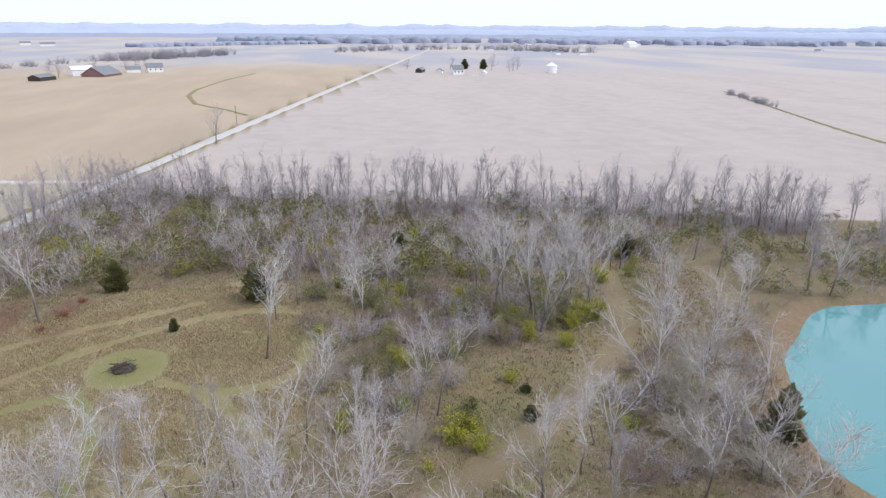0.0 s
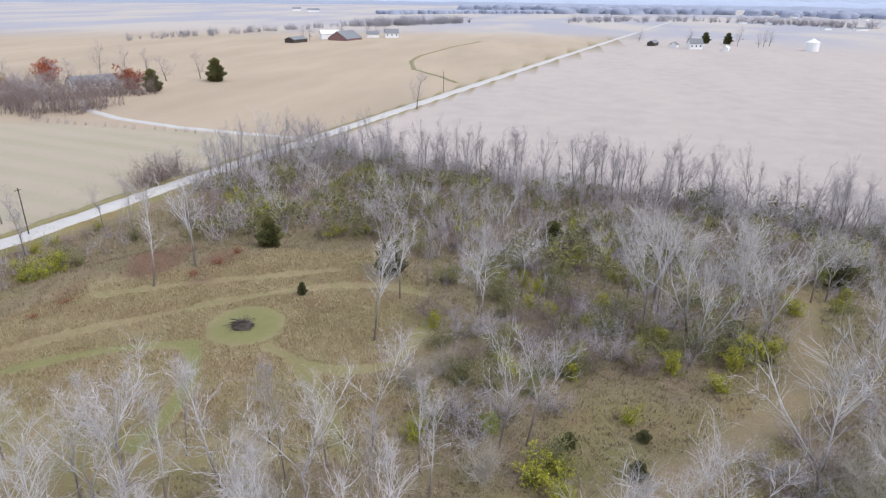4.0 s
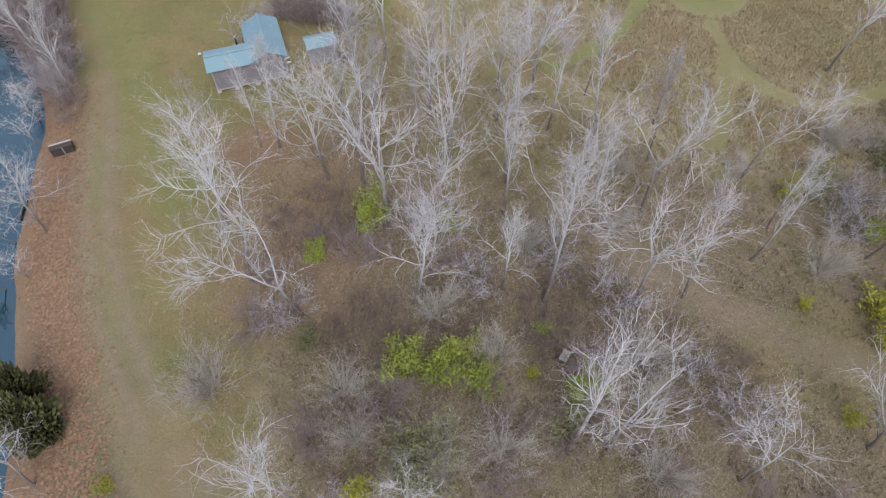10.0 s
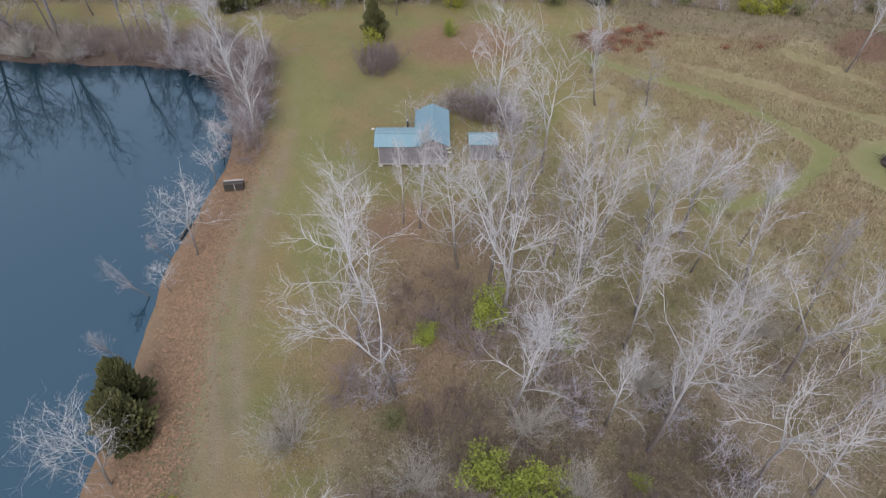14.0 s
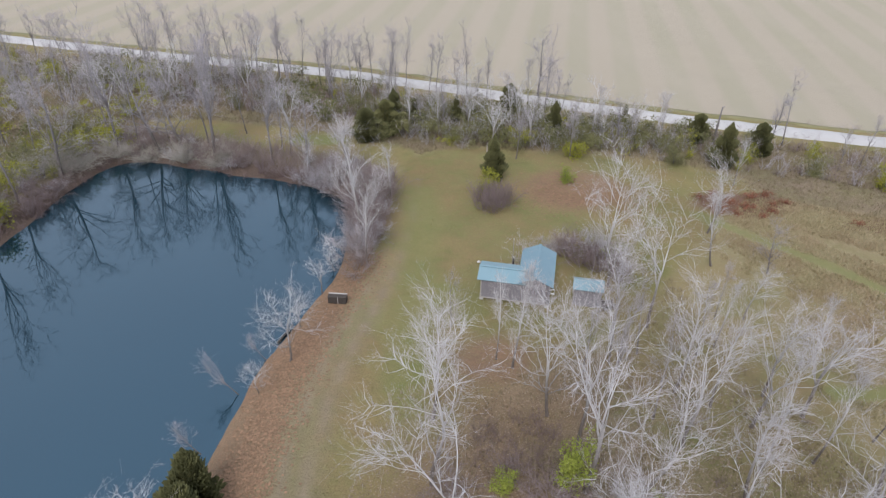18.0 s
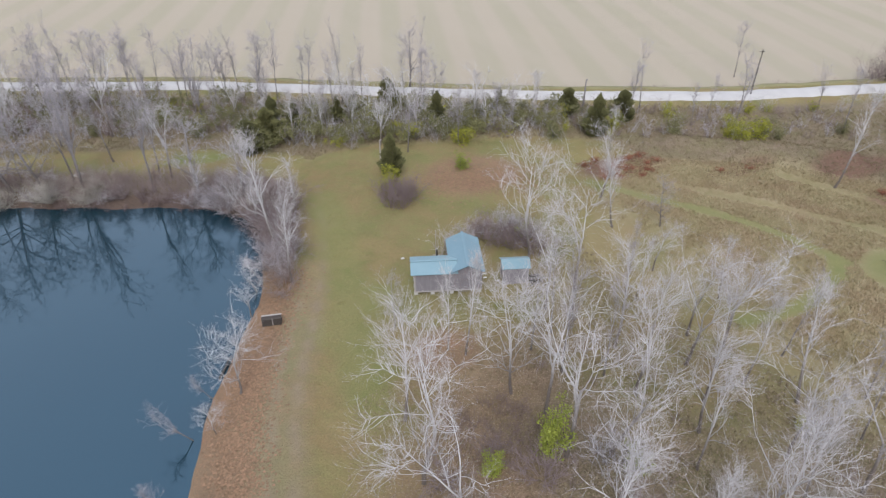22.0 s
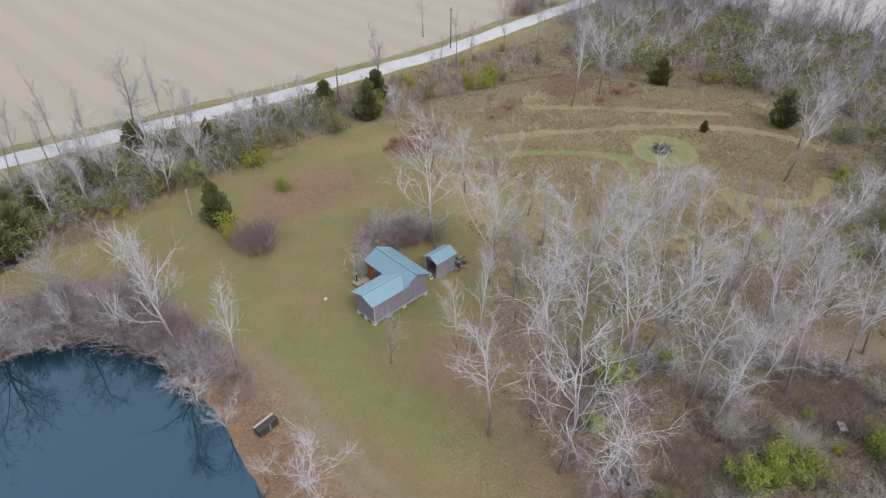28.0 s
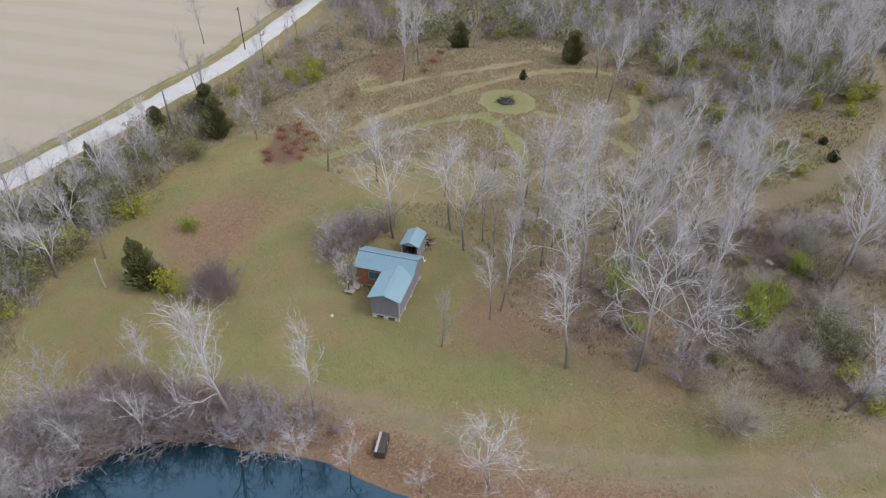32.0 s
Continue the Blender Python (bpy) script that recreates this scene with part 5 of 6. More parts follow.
for k, (x, y, r, n) in enumerate([(-5.2, -33.0, 3.6, 95), (6.6, -39.4, 4.2, 120), (-3.6, -22.2, 3.6, 70), (1.0, -33.5, 3.0, 60), (11.0, -46.0, 3.6, 60), (-9.5, -37.5, 3.0, 40)]):
    thicket(scatter(patch(x, y, r), n, 0.45, 570 + k), 0.7, 1.7, BRAMBLE_TWIG, "dense low purplish-brown bramble patch under the trees", 430 + k, 0.6)
for x, y in scatter([(-11, -18), (-4, -19), (4, -24), (10, -30), (16, -44), (12, -58), (2, -60), (-10, -48), (-14, -40), (-12, -24)], 32, 2.2, 51):
    plant(shrub, x, y, pick.uniform(0.45, 0.9), pick.uniform(0.7, 1.2))
for x, y in scatter([(22, -38), (34, -42), (48, -36), (56, -52), (52, -64), (42, -62), (34, -54), (26, -44)], 46, 1.9, 52):
    plant(shrub + olive + yellow[:1], x, y, pick.uniform(0.6, 1.2), pick.uniform(0.8, 1.3))
thicket(scatter([(4, -66), (16, -70), (27, -76), (38, -84), (46, -96), (50, -112), (47, -104), (40, -93), (28, -84), (14, -79), (4, -80)], 105, 1.1, 54), 1.0, 2.3, ROSE_TWIG, "leafless pinkish-brown brush on the bank of the turquoise pond", 412)
for x, y in scatter([(14, -62), (30, -68), (40, -76), (34, -86), (20, -78), (8, -74), (4, -64)], 38, 1.8, 53):
    plant(shrub + dome + olive[:1], x, y, pick.uniform(0.5, 1.0), pick.uniform(0.7, 1.1))
for x, y in [(8, -70), (14, -73), (20, -74), (24, -80), (33, -80), (38, -84), (44, -92), (56, -96), (66, -104), (52, -108), (10, -58), (40, -88)]:
    plant(syc + grey, x, y, pick.uniform(0.55, 0.9))
for x, y in [(-1.6, 12.6), (-0.4, 12.0), (-2.6, 11.6), (-1.4, 11.0), (-0.6, 13.4), (-2.4, 13.4), (0.4, 12.8)]:
    plant(shrub[2:], x, y, pick.uniform(0.8, 1.1), pick.uniform(0.6, 0.8))
for x, y in [(6.8, 1.8), (8.3, 0.2), (7.2, -0.8), (4.9, 1.9), (9.2, -1.0), (6.0, 0.4), (7.8, 2.4), (9.6, 1.2), (5.4, 3.0), (8.8, -2.6), (4.0, 2.6)]:
    plant(shrub, x, y, pick.uniform(0.7, 1.0), pick.uniform(0.75, 1.0))

# ---- the cabin ----
CABIN = pose(0.75, -3.55, 0, 0, 0, -14.8)


def gable(sx, sy, wall, top, x, y, z):
    """A solid house body with its ridge along y."""
    bm = bmesh.new()
    outline = [(-sx / 2, 0), (sx / 2, 0), (sx / 2, wall), (0, top), (-sx / 2, wall)]
    a = [bm.verts.new((x + u, y - sy / 2, z + w)) for u, w in outline]
    b = [bm.verts.new((x + u, y + sy / 2, z + w)) for u, w in outline]
    bm.faces.new(a)
    bm.faces.new(b[::-1])
    for i in range(5):
        j = (i + 1) % 5
        bm.faces.new((a[j], a[i], b[i], b[j]))
    bmesh.ops.recalc_face_normals(bm, faces=bm.faces)
    return bm


def roof_slope(run, length, rise, thick=0.05, ribs=0.3):
    """One slope of a ribbed metal roof: ridge at the origin along y, falling to +x."""
    bm = bmesh.new()
    n = max(2, int(length / ribs))
    prof = []
    for i in range(n + 1):
        y = -length / 2 + length * i / n
        prof += [(y - 0.03, 0.0), (y - 0.012, 0.009), (y + 0.012, 0.009), (y + 0.03, 0.0)]
    top = [[bm.verts.new((s * run, max(-length / 2, min(length / 2, y)), -s * rise + up)) for y, up in prof] for s in (0, 1)]
    low = [[bm.verts.new((s * run, max(-length / 2, min(length / 2, y)), -s * rise - thick)) for y, up in prof] for s in (0, 1)]
    m = len(prof)
    for i in range(m - 1):
        bm.faces.new((top[0][i], top[1][i], top[1][i + 1], top[0][i + 1]))
        bm.faces.new((low[0][i + 1], low[1][i + 1], low[1][i], low[0][i]))
        bm.faces.new((top[1][i], low[1][i], low[1][i + 1], top[1][i + 1]))
        bm.faces.new((top[0][i + 1], low[0][i + 1], low[0][i], top[0][i]))
    for k in (0, m - 1):
        bm.faces.new((top[0][k], low[0][k], low[1][k], top[1][k]))
    bmesh.ops.remove_doubles(bm, verts=bm.verts, dist=0.0005)
    bmesh.ops.recalc_face_normals(bm, faces=bm.faces)
    return bm


def moved(bm, m):
    bmesh.ops.transform(bm, matrix=m, verts=bm.verts)
    return bm


cabin = thing("cabin", CABIN, "small L-shaped wooden cabin, teal metal roof, raised on blocks", "cabin")
FLOOR = 0.42
part("main_body", gable(2.75, 5.2, 2.05, 2.74, 0, 0, FLOOR), CEDAR_WALL, cabin, "brown stained wooden walls of the main room")
part("wing_body", moved(gable(2.5, 3.55, 2.02, 2.44, 0, 0, FLOOR), pose(-3.1, -1.36, 0, 0, 0, 90)), GREY_WALL, cabin, "weathered grey boarded walls of the wing")
for sgn in (0, 180):
    part("roof_slope", moved(roof_slope(1.62, 5.75, 0.76), pose(0, 0, FLOOR + 2.83, 0, 0, sgn)), ROOF, cabin, "teal ribbed metal roof sheet")
part("ridge_cap", box(0.24, 5.8, 0.05, 0, 0, FLOOR + 2.82), ROOF, cabin)
for sgn in (90, 270):
    part("roof_slope", moved(roof_slope(1.5, 4.35, 0.5), pose(-3.05, -1.36, FLOOR + 2.54, 0, 0, sgn)), ROOF_PALE, cabin, "faded teal ribbed metal roof sheet")
part("ridge_cap", box(4.35, 0.22, 0.04, -3.05, -1.36, FLOOR + 2.54), ROOF_PALE, cabin)
part("floor_beam", box(3.7, 0.12, 0.18, -3.1, -2.52, FLOOR - 0.16), PLANK, cabin)
part("floor_beam", box(3.7, 0.12, 0.18, -3.1, -0.2, FLOOR - 0.16), PLANK, cabin)
part("floor_beam", box(0.12, 5.2, 0.18, -1.3, 0, FLOOR - 0.16), PLANK, cabin)
part("floor_beam", box(0.12, 5.2, 0.18, 1.3, 0, FLOOR - 0.16), PLANK, cabin)
block = part("foundation_block", box(0.36, 0.4, 0.36, -4.78, -0.3, -0.1, 0.015), CONCRETE, cabin, "pale concrete block")
for bx, by in [(-4.75, -1.35), (-4.75, -2.4), (-3.2, -2.45), (-1.4, -2.45), (1.2, -2.45), (1.2, 0), (1.2, 2.4), (-1.2, 2.4), (-1.2, 0.6), (-3.2, -0.3)]:
    copy_thing(block, pose(bx + 4.75, by + 0.3, 0))
for row in range(14):
    part("siding_board", box(0.03, 2.62, 0.135, -1.39, 1.28, FLOOR + 0.02 + row * 0.145), CEDAR_WALL, cabin)
    part("siding_board", box(2.72, 0.03, 0.135, 0, 2.615, FLOOR + 0.02 + row * 0.145), CEDAR_WALL, cabin)
for col in range(17):
    part("siding_board", box(0.025, 0.135, 2.0 + 0.40 * (1 - abs(col - 8) / 8.5), -4.887, -2.55 + col * 0.149, FLOOR + 0.02), GREY_WALL, cabin)
for col in range(23):
    part("siding_board", box(0.142, 0.025, 1.96, -4.8 + col * 0.154, -2.623, FLOOR + 0.02), GREY_WALL, cabin)


def window(x, y, z, w, h, turn, parent, frame_mat, name="window"):
    win = part(name, moved(box(w, 0.05, h), pose(x, y, z, 0, 0, turn)), GLASS, parent, "dark window pane")
    for dx, dz, sx, sz in ((-w / 2, 0, 0.07, h + 0.1), (w / 2, 0, 0.07, h + 0.1), (0, -0.06, w + 0.14, 0.07), (0, h - 0.01, w + 0.14, 0.07), (0, 0, 0.035, h)):
        part("window_frame", moved(box(sx, 0.09, sz, dx, 0, dz), pose(x, y, z, 0, 0, turn)), frame_mat, win)
    return win


BLUE_FRAME = surface("teal_window_paint", (0.09, 0.26, 0.28), (0.07, 0.2, 0.22), 2, 0.6)
window(-1.42, 0.95, FLOOR + 0.85, 1.0, 0.8, 90, cabin, BLUE_FRAME)
for col in range(18):
    part("siding_board", box(0.142, 0.025, 2.02 + 0.62 * (1 - abs(col - 8.5) / 9), -1.31 + col * 0.154, -2.62, FLOOR + 0.02), GREY_WALL, cabin)
part("skirt_board", box(2.7, 0.03, 0.14, 0.05, -2.64, FLOOR - 0.12), PLANK, cabin)
window(1.39, 0.8, FLOOR + 0.9, 0.9, 0.8, 90, cabin, BLUE_FRAME)
door = part("door", box(0.05, 0.82, 1.95, -1.425, 2.05, FLOOR), CEDAR_WALL, cabin, "brown plank door")
part("door_handle", box(0.05, 0.03, 0.12, -1.46, 1.74, FLOOR + 0.95), BLACK, door)
part("corner_trim", box(0.1, 0.1, 2.0, -4.86, -2.6, FLOOR), PLANK, cabin)
part("corner_trim", box(0.1, 0.1, 2.0, -4.86, -0.1, FLOOR), GREY_WALL, cabin)
part("skirt_board", box(3.6, 0.03, 0.14, -3.1, -2.64, FLOOR - 0.12), PLANK, cabin)
part("skirt_board", box(0.03, 2.5, 0.14, -4.91, -1.36, FLOOR - 0.12), PLANK, cabin)
for gx in (-1.62, 1.62):
    part("eave_board", box(0.04, 5.7, 0.12, gx * 0.985, 0, FLOOR + 1.93), TRIM if gx > 0 else CEDAR_WALL, cabin)
part("eave_bracket", box(0.5, 0.05, 0.05, 1.5, -2.9, FLOOR + 1.9, 0, 20), TRIM, cabin)
pipe = part("stove_pipe", rod((1.45, -2.95, FLOOR + 1.55), (1.75, -3.0, FLOOR + 1.55), 0.06, 0.06, 8), TRIM, cabin, "white vent pipe")

porch = thing("porch_step", CABIN, "small pale wooden platform with a plank walk beside the cabin", "porch")
for i in range(6):
    part("board", box(0.145, 0.95, 0.04, -2.75 + i * 0.155, 3.0, 0.26), DECKING, porch)
part("joist", box(0.9, 0.08, 0.3, -2.36, 2.62, -0.04), DECKING, porch)
part("joist", box(0.9, 0.08, 0.3, -2.36, 3.38, -0.04), DECKING, porch)
for i in range(5):
    part("board", box(0.9, 0.145, 0.04, -1.75, 2.35 + i * 0.155, 0.3), DECKING, porch)
part("joist", box(0.08, 0.75, 0.34, -1.45, 2.66, -0.04), DECKING, porch)
post = thing("lantern_post", CABIN @ pose(-2.55, 3.15, 0.3), "thin weathered wooden post with a dark holder at mid height", "post")
part("pole", rod((0, 0, 0), (0, 0, 3.1), 0.04, 0.03, 8), PLANK, post)
part("bracket", box(0.06, 0.16, 0.04, 0, 0, 3.0), TRIM, post)
part("holder", rod((0.12, 0, 0.0), (0.12, 0, 0.85), 0.09, 0.07, 8), BLACK, post, "black plastic holder")
part("cap", rod((0.12, 0, 0.85), (0.12, 0, 0.97), 0.06, 0.05, 8), TRIM, post)

shed = thing("shed", CABIN @ pose(4.72, -0.85, 0), "small open-fronted shed with a faded teal metal roof", "shed")
part("side_wall", box(2.4, 0.06, 1.85, 0, 0.8, 0.06), GREY_WALL, shed)
part("side_wall", box(2.4, 0.06, 1.85, 0, -0.8, 0.06), GREY_WALL, shed)
part("back_wall", box(0.06, 1.6, 1.85, 1.2, 0, 0.06), GREY_WALL, shed)
part("floor", box(2.4, 1.6, 0.1, 0, 0, -0.03), DECKING, shed)
part("front_gable", moved(gable(1.7, 0.05, 0.12, 0.5, 0, 0, 0), pose(-1.2, 0, 1.88, 0, 0, 90)), PLANK, shed)
for sy in (-0.78, 0.78):
    part("front_post", box(0.09, 0.09, 1.85, -1.18, sy, 0.05), PLANK, shed)
for sgn in (90, 270):
    part("roof_slope", moved(roof_slope(0.98, 2.75, 0.5), pose(0, 0, 2.42, 0, 0, sgn)), ROOF_PALE, shed, "faded teal ribbed metal sheet")
for k, (dy, h) in enumerate(((-0.5, 0.9), (0.1, 1.1), (0.5, 0.7))):
    part("stored_board", box(0.9, 0.06, h, 0.2, dy, 0.08, 0, 8 * k), DARK_WOOD, shed)

heap_by_shed = thing("branch_heap", CABIN @ pose(6.5, -1.3, 0), "heap of dark logs and pale cut branches beside the shed", "brush pile")
heap_rng = np.random.default_rng(71)
for n in range(46):
    a, r, t = heap_rng.uniform(0, 6.283), heap_rng.uniform(0, 0.9), heap_rng.uniform(0, 3.14)
    c = np.array([math.cos(a) * r * 1.2, math.sin(a) * r * 0.9, 0.12 + 0.55 * (1 - r) * heap_rng.uniform(0.3, 1)])
    d = np.array([math.cos(t), math.sin(t), heap_rng.uniform(-0.12, 0.2)]) * heap_rng.uniform(0.35, 0.85)
    w = heap_rng.uniform(0.02, 0.07)
    part("branch", rod((c - d).tolist(), (c + d).tolist(), w, w * 0.6, 6), PLANK if n % 3 == 0 else DARK_WOOD, heap_by_shed)


def lump(name, x, y, sx, sy, sz, material, label, category, seed=0, group=""):
    """An uneven rounded boulder or heap."""
    rng = np.random.default_rng(seed)
    bm = bmesh.new()
    bmesh.ops.create_icosphere(bm, subdivisions=2, radius=1)
    for v in bm.verts:
        k = 1 + rng.uniform(-0.16, 0.16)
        v.co = Vector((v.co.x * sx * k, v.co.y * sy * k, max(-0.25, v.co.z) * sz * k))
    me = bpy.data.meshes.new(name)
    bm.to_mesh(me)
    bm.free()
    me.materials.append(material)
    ob = new(name, me)
    ob.location = (x, y, lie(x, y))
    return tagged(ob, label, category, group)


# the storage box on the bank
bin_ = thing("storage_box", pose(-17.7, -4.5, lie(-17.7, -4.5), 0, 0, -8) @ Matrix.Diagonal((0.85, 0.85, 0.9, 1)), "dark storage box with a pale lid beside the pond", "box")
for k in range(4):
    part("front_board", box(1.9, 0.04, 0.17, 0, -0.42, 0.06 + 0.18 * k), DARK_WOOD, bin_)
    part("back_board", box(1.9, 0.04, 0.17, 0, 0.42, 0.06 + 0.18 * k), DARK_WOOD, bin_)
for sx in (-0.95, 0.95):
    part("end_board", box(0.04, 0.86, 0.74, sx, 0, 0.05), DARK_WOOD, bin_)
for k in range(4):
    part("lid_board", box(2.02, 0.2, 0.035, 0, -0.32 + 0.208 * k, 0.8), PLANK if k == 3 else DARK_WOOD, bin_, "pale weathered lid board" if k == 3 else "")
part("batten", box(0.07, 0.04, 0.8, 0.1, -0.45, 0.04), PLANK, bin_)

# brush pile in the mown ring
pile = thing("brush_pile", pose(RING[0], RING[1], lie(*RING)), "heap of dark dead branches for a bonfire on mown grass", "brush pile")
rng = np.random.default_rng(77)
heap = bmesh.new()
bmesh.ops.create_icosphere(heap, subdivisions=2, radius=1)
for v in heap.verts:
    k = 1 + rng.uniform(-0.2, 0.2)
    v.co = Vector((v.co.x * 1.05 * k, v.co.y * 1.35 * k, max(-0.2, v.co.z) * 0.55 * k))
part("core", heap, BRUSH, pile)
for n in range(70):
    a, t, r = rng.uniform(0, 6.283), rng.uniform(0, 6.283), rng.uniform(0, 0.8)
    c = np.array([math.cos(a) * r * 1.1, math.sin(a) * r * 1.5, 0.62 * (1 - r * 0.75) + rng.uniform(-0.1, 0.2)])
    d = np.array([math.cos(t), math.sin(t), rng.uniform(-0.45, 0.45)]) * rng.uniform(0.5, 1.1)
    w = rng.uniform(0.015, 0.045)
    part("branch", rod((c - d).tolist(), (c + d).tolist(), w, w * 0.4, 5), BRUSH, pile)

# posts, poles and small things in the open
for x, y, h, lab in [(-0.8, 22.8, 3.2, "pale weathered pole standing on the lawn"), (31.5, 28.0, 5.5, "tall dead grey snag beside the road")]:
    pole = thing("pole" if h < 4 else "dead_snag", pose(x, y, lie(x, y)), lab, "pole" if h < 4 else "dead tree")
    part("shaft", rod((0, 0, -0.2), (0.05, 0.05, h), 0.09 if h < 4 else 0.2, 0.06 if h < 4 else 0.08, 8), PLANK if h < 4 else GREY_BARK, pole)
    part("top", rod((0.05, 0.05, h - 0.25), (0.35, 0.1, h + 0.05), 0.06, 0.03, 6), PLANK if h < 4 else GREY_BARK, pole)


def utility_pole():
    p = thing("utility_pole", Matrix.Identity(4), "dark wooden utility pole with a crossarm beside the road", "utility pole", "roadside poles")
    part("shaft", rod((0, 0, -0.4), (0, 0, 7.2), 0.10, 0.07, 8), DARK_WOOD, p)
    part("crossarm", box(0.9, 0.07, 0.09, 0, 0.1, 6.8), DARK_WOOD, p)
    for sx in (-0.38, 0, 0.38):
        part("insulator", rod((sx, 0.1, 6.89), (sx, 0.1, 7.04), 0.035, 0.025, 6), CONCRETE, p)
    return p


first_pole = utility_pole()
spots = [(60.6, 25.9), (222, -7.2)]
for i, (x, y) in enumerate(spots):
    m = pose(x, y, lie(x, y), 0, 0, -14)
    if i:
        copy_thing(first_pole, m)
    else:
        first_pole.matrix_basis = m

for i, (x, y, s, lab) in enumerate([(-37.2, 31.8, 0.5, "pale rounded boulder on the grassy bank"), (-4.1, 1.2, 0.16, "small white stone on the lawn")]):
    lump("boulder", x, y, s * 1.2, s, s * 0.8, STONE, lab, "boulder", 60 + i)

bench = thing("plank_table", pose(4.3, -40.8, lie(4.3, -40.8), 0, 0, 25) @ Matrix.Scale(0.65, 4), "small weathered grey plank table among bushes", "table")
for k in range(3):
    part("top_board", box(1.3, 0.26, 0.04, 0, -0.28 + 0.28 * k, 0.62), PLANK, bench)
for sx, sy in ((-0.55, -0.3), (0.55, -0.3), (-0.55, 0.3), (0.55, 0.3)):
    part("leg", box(0.07, 0.07, 0.66, sx, sy, -0.04), PLANK, bench)

log = thing("fallen_log", pose(-21.9, -8.2, -0.55, 0, 0, 60), "dark half-sunken log at the pond's edge", "log")
part("stem", rod((-1.2, 0, 0), (1.2, 0.2, 0.15), 0.12, 0.05, 7), DARK_WOOD, log)
part("limb", rod((0.2, 0.05, 0.05), (0.7, -0.6, 0.25), 0.05, 0.02, 5), DARK_WOOD, log)
for x, y, h in [(-24.6, -15.0, 0.36), (-26.0, -20.6, 0.34), (-23.2, -11.2, 0.26)]:
    plant(grey, x, y, h, h * 1.1, label="small pale leafless sapling leaning out over the pond", turn=90, tilt=-28)

# ---- tufts of dry grass and fallen leaves ----


def tufts(name, zone, count, tall, material, label, seed, keep):
    rng = np.random.default_rng(seed)
    poly = np.array(zone)
    lo, hi = poly.min(0), poly.max(0)
    P = rng.uniform(lo, hi, (count * 3, 2))
    ok = inside(P[:, 0], P[:, 1], poly) & keep(P[:, 0], P[:, 1])
    P = np.repeat(P[ok][:count], 3, 0)
    z = height(P[:, 0], P[:, 1])
    n = len(P)
    a, w, t = rng.uniform(0, 6.283, n), rng.uniform(0.03, 0.075, n), tall * rng.uniform(0.4, 1.2, n)
    dx, dy, lean = np.cos(a), np.sin(a), rng.uniform(0.1, 0.6, n) * t
    x, y = P[:, 0] + rng.normal(0, 0.14, n), P[:, 1] + rng.normal(0, 0.14, n)
    V = np.stack([np.stack([x - dx * w, y - dy * w, z - 0.05], 1), np.stack([x + dx * w, y + dy * w, z - 0.05], 1), np.stack([x - dy * lean, y + dx * lean, z + t], 1)], 1)
    return tagged(mass(name, V.reshape(-1, 3), [np.arange(3 * n).reshape(-1, 3)], material), label, "grass", kind="stuff")


def clear_of_paths(X, Y):
    d = np.min([gap(X, Y, line) for line in mown], 0)
    return (d + 0.8 * wobble(X, Y, 1.5, 6) > 0.75) & (np.hypot(X - RING[0], Y - RING[1]) + 2.4 * wobble(X, Y, 3, 5) > 4.2) & (signed(X, Y, YARD) > 0) & (X + 5 * wobble(X, Y, 3, 5) > 23 + 7 * wobble(X, Y, 0.4, 8))


GRASS_BLADE = Nodes("dry_blades")
blade = GRASS_BLADE.mix(GRASS_BLADE.island(), (0.46, 0.38, 0.25), (0.35, 0.29, 0.175))
blade = GRASS_BLADE.mix(GRASS_BLADE.math("MULTIPLY", GRASS_BLADE.ramp(GRASS_BLADE.noise(0.2, 5, 0.7), 0.42, 0.6), 0.55), blade, (0.30, 0.205, 0.135))
blade = GRASS_BLADE.mix(GRASS_BLADE.math("MULTIPLY", GRASS_BLADE.ramp(GRASS_BLADE.noise(0.12, 5, 0.62), 0.35, 0.65), 0.4), blade, (0.32, 0.295, 0.15))
GRASS_BLADE = GRASS_BLADE.done(blade, 0.9, spec=0.1)
LEAF_LITTER = Nodes("fallen_leaves")
LEAF_LITTER = LEAF_LITTER.done(LEAF_LITTER.mix(LEAF_LITTER.island(), (0.33, 0.205, 0.13), (0.19, 0.125, 0.08)), 0.9, spec=0.1)
WEED_BLADE = Nodes("brown_weeds")
WEED_BLADE = WEED_BLADE.done(WEED_BLADE.mix(WEED_BLADE.island(), (0.30, 0.235, 0.165), (0.19, 0.16, 0.09)), 0.9, spec=0.1)
GREEN_BLADE = Nodes("lawn_blades")
GREEN_BLADE = GREEN_BLADE.done(GREEN_BLADE.mix(GREEN_BLADE.island(), (0.32, 0.27, 0.135), (0.20, 0.195, 0.085)), 0.9, spec=0.1)


def clear_of_tracks(X, Y):
    ok = (signed(X, Y, YARD) > 0) & (signed(X, Y, MEADOW) > -1) & (gap(X, Y, WOOD_TRACK) > 1.6) & (gap(X, Y, POND_TRACK) > 2.4) & (gap(X, Y, ROAD) > 3)
    ok &= signed(X, Y, STRIP) > 0
    return ok & (signed(X, Y, WEST_POND) > 0.6) & (signed(X, Y, SOUTH_POND) > 0.6)


def on_lawn(X, Y):
    return (gap(X, Y, POND_TRACK) > 1.2) & (np.hypot(X + 0.5, Y + 3.5) > 4.5)


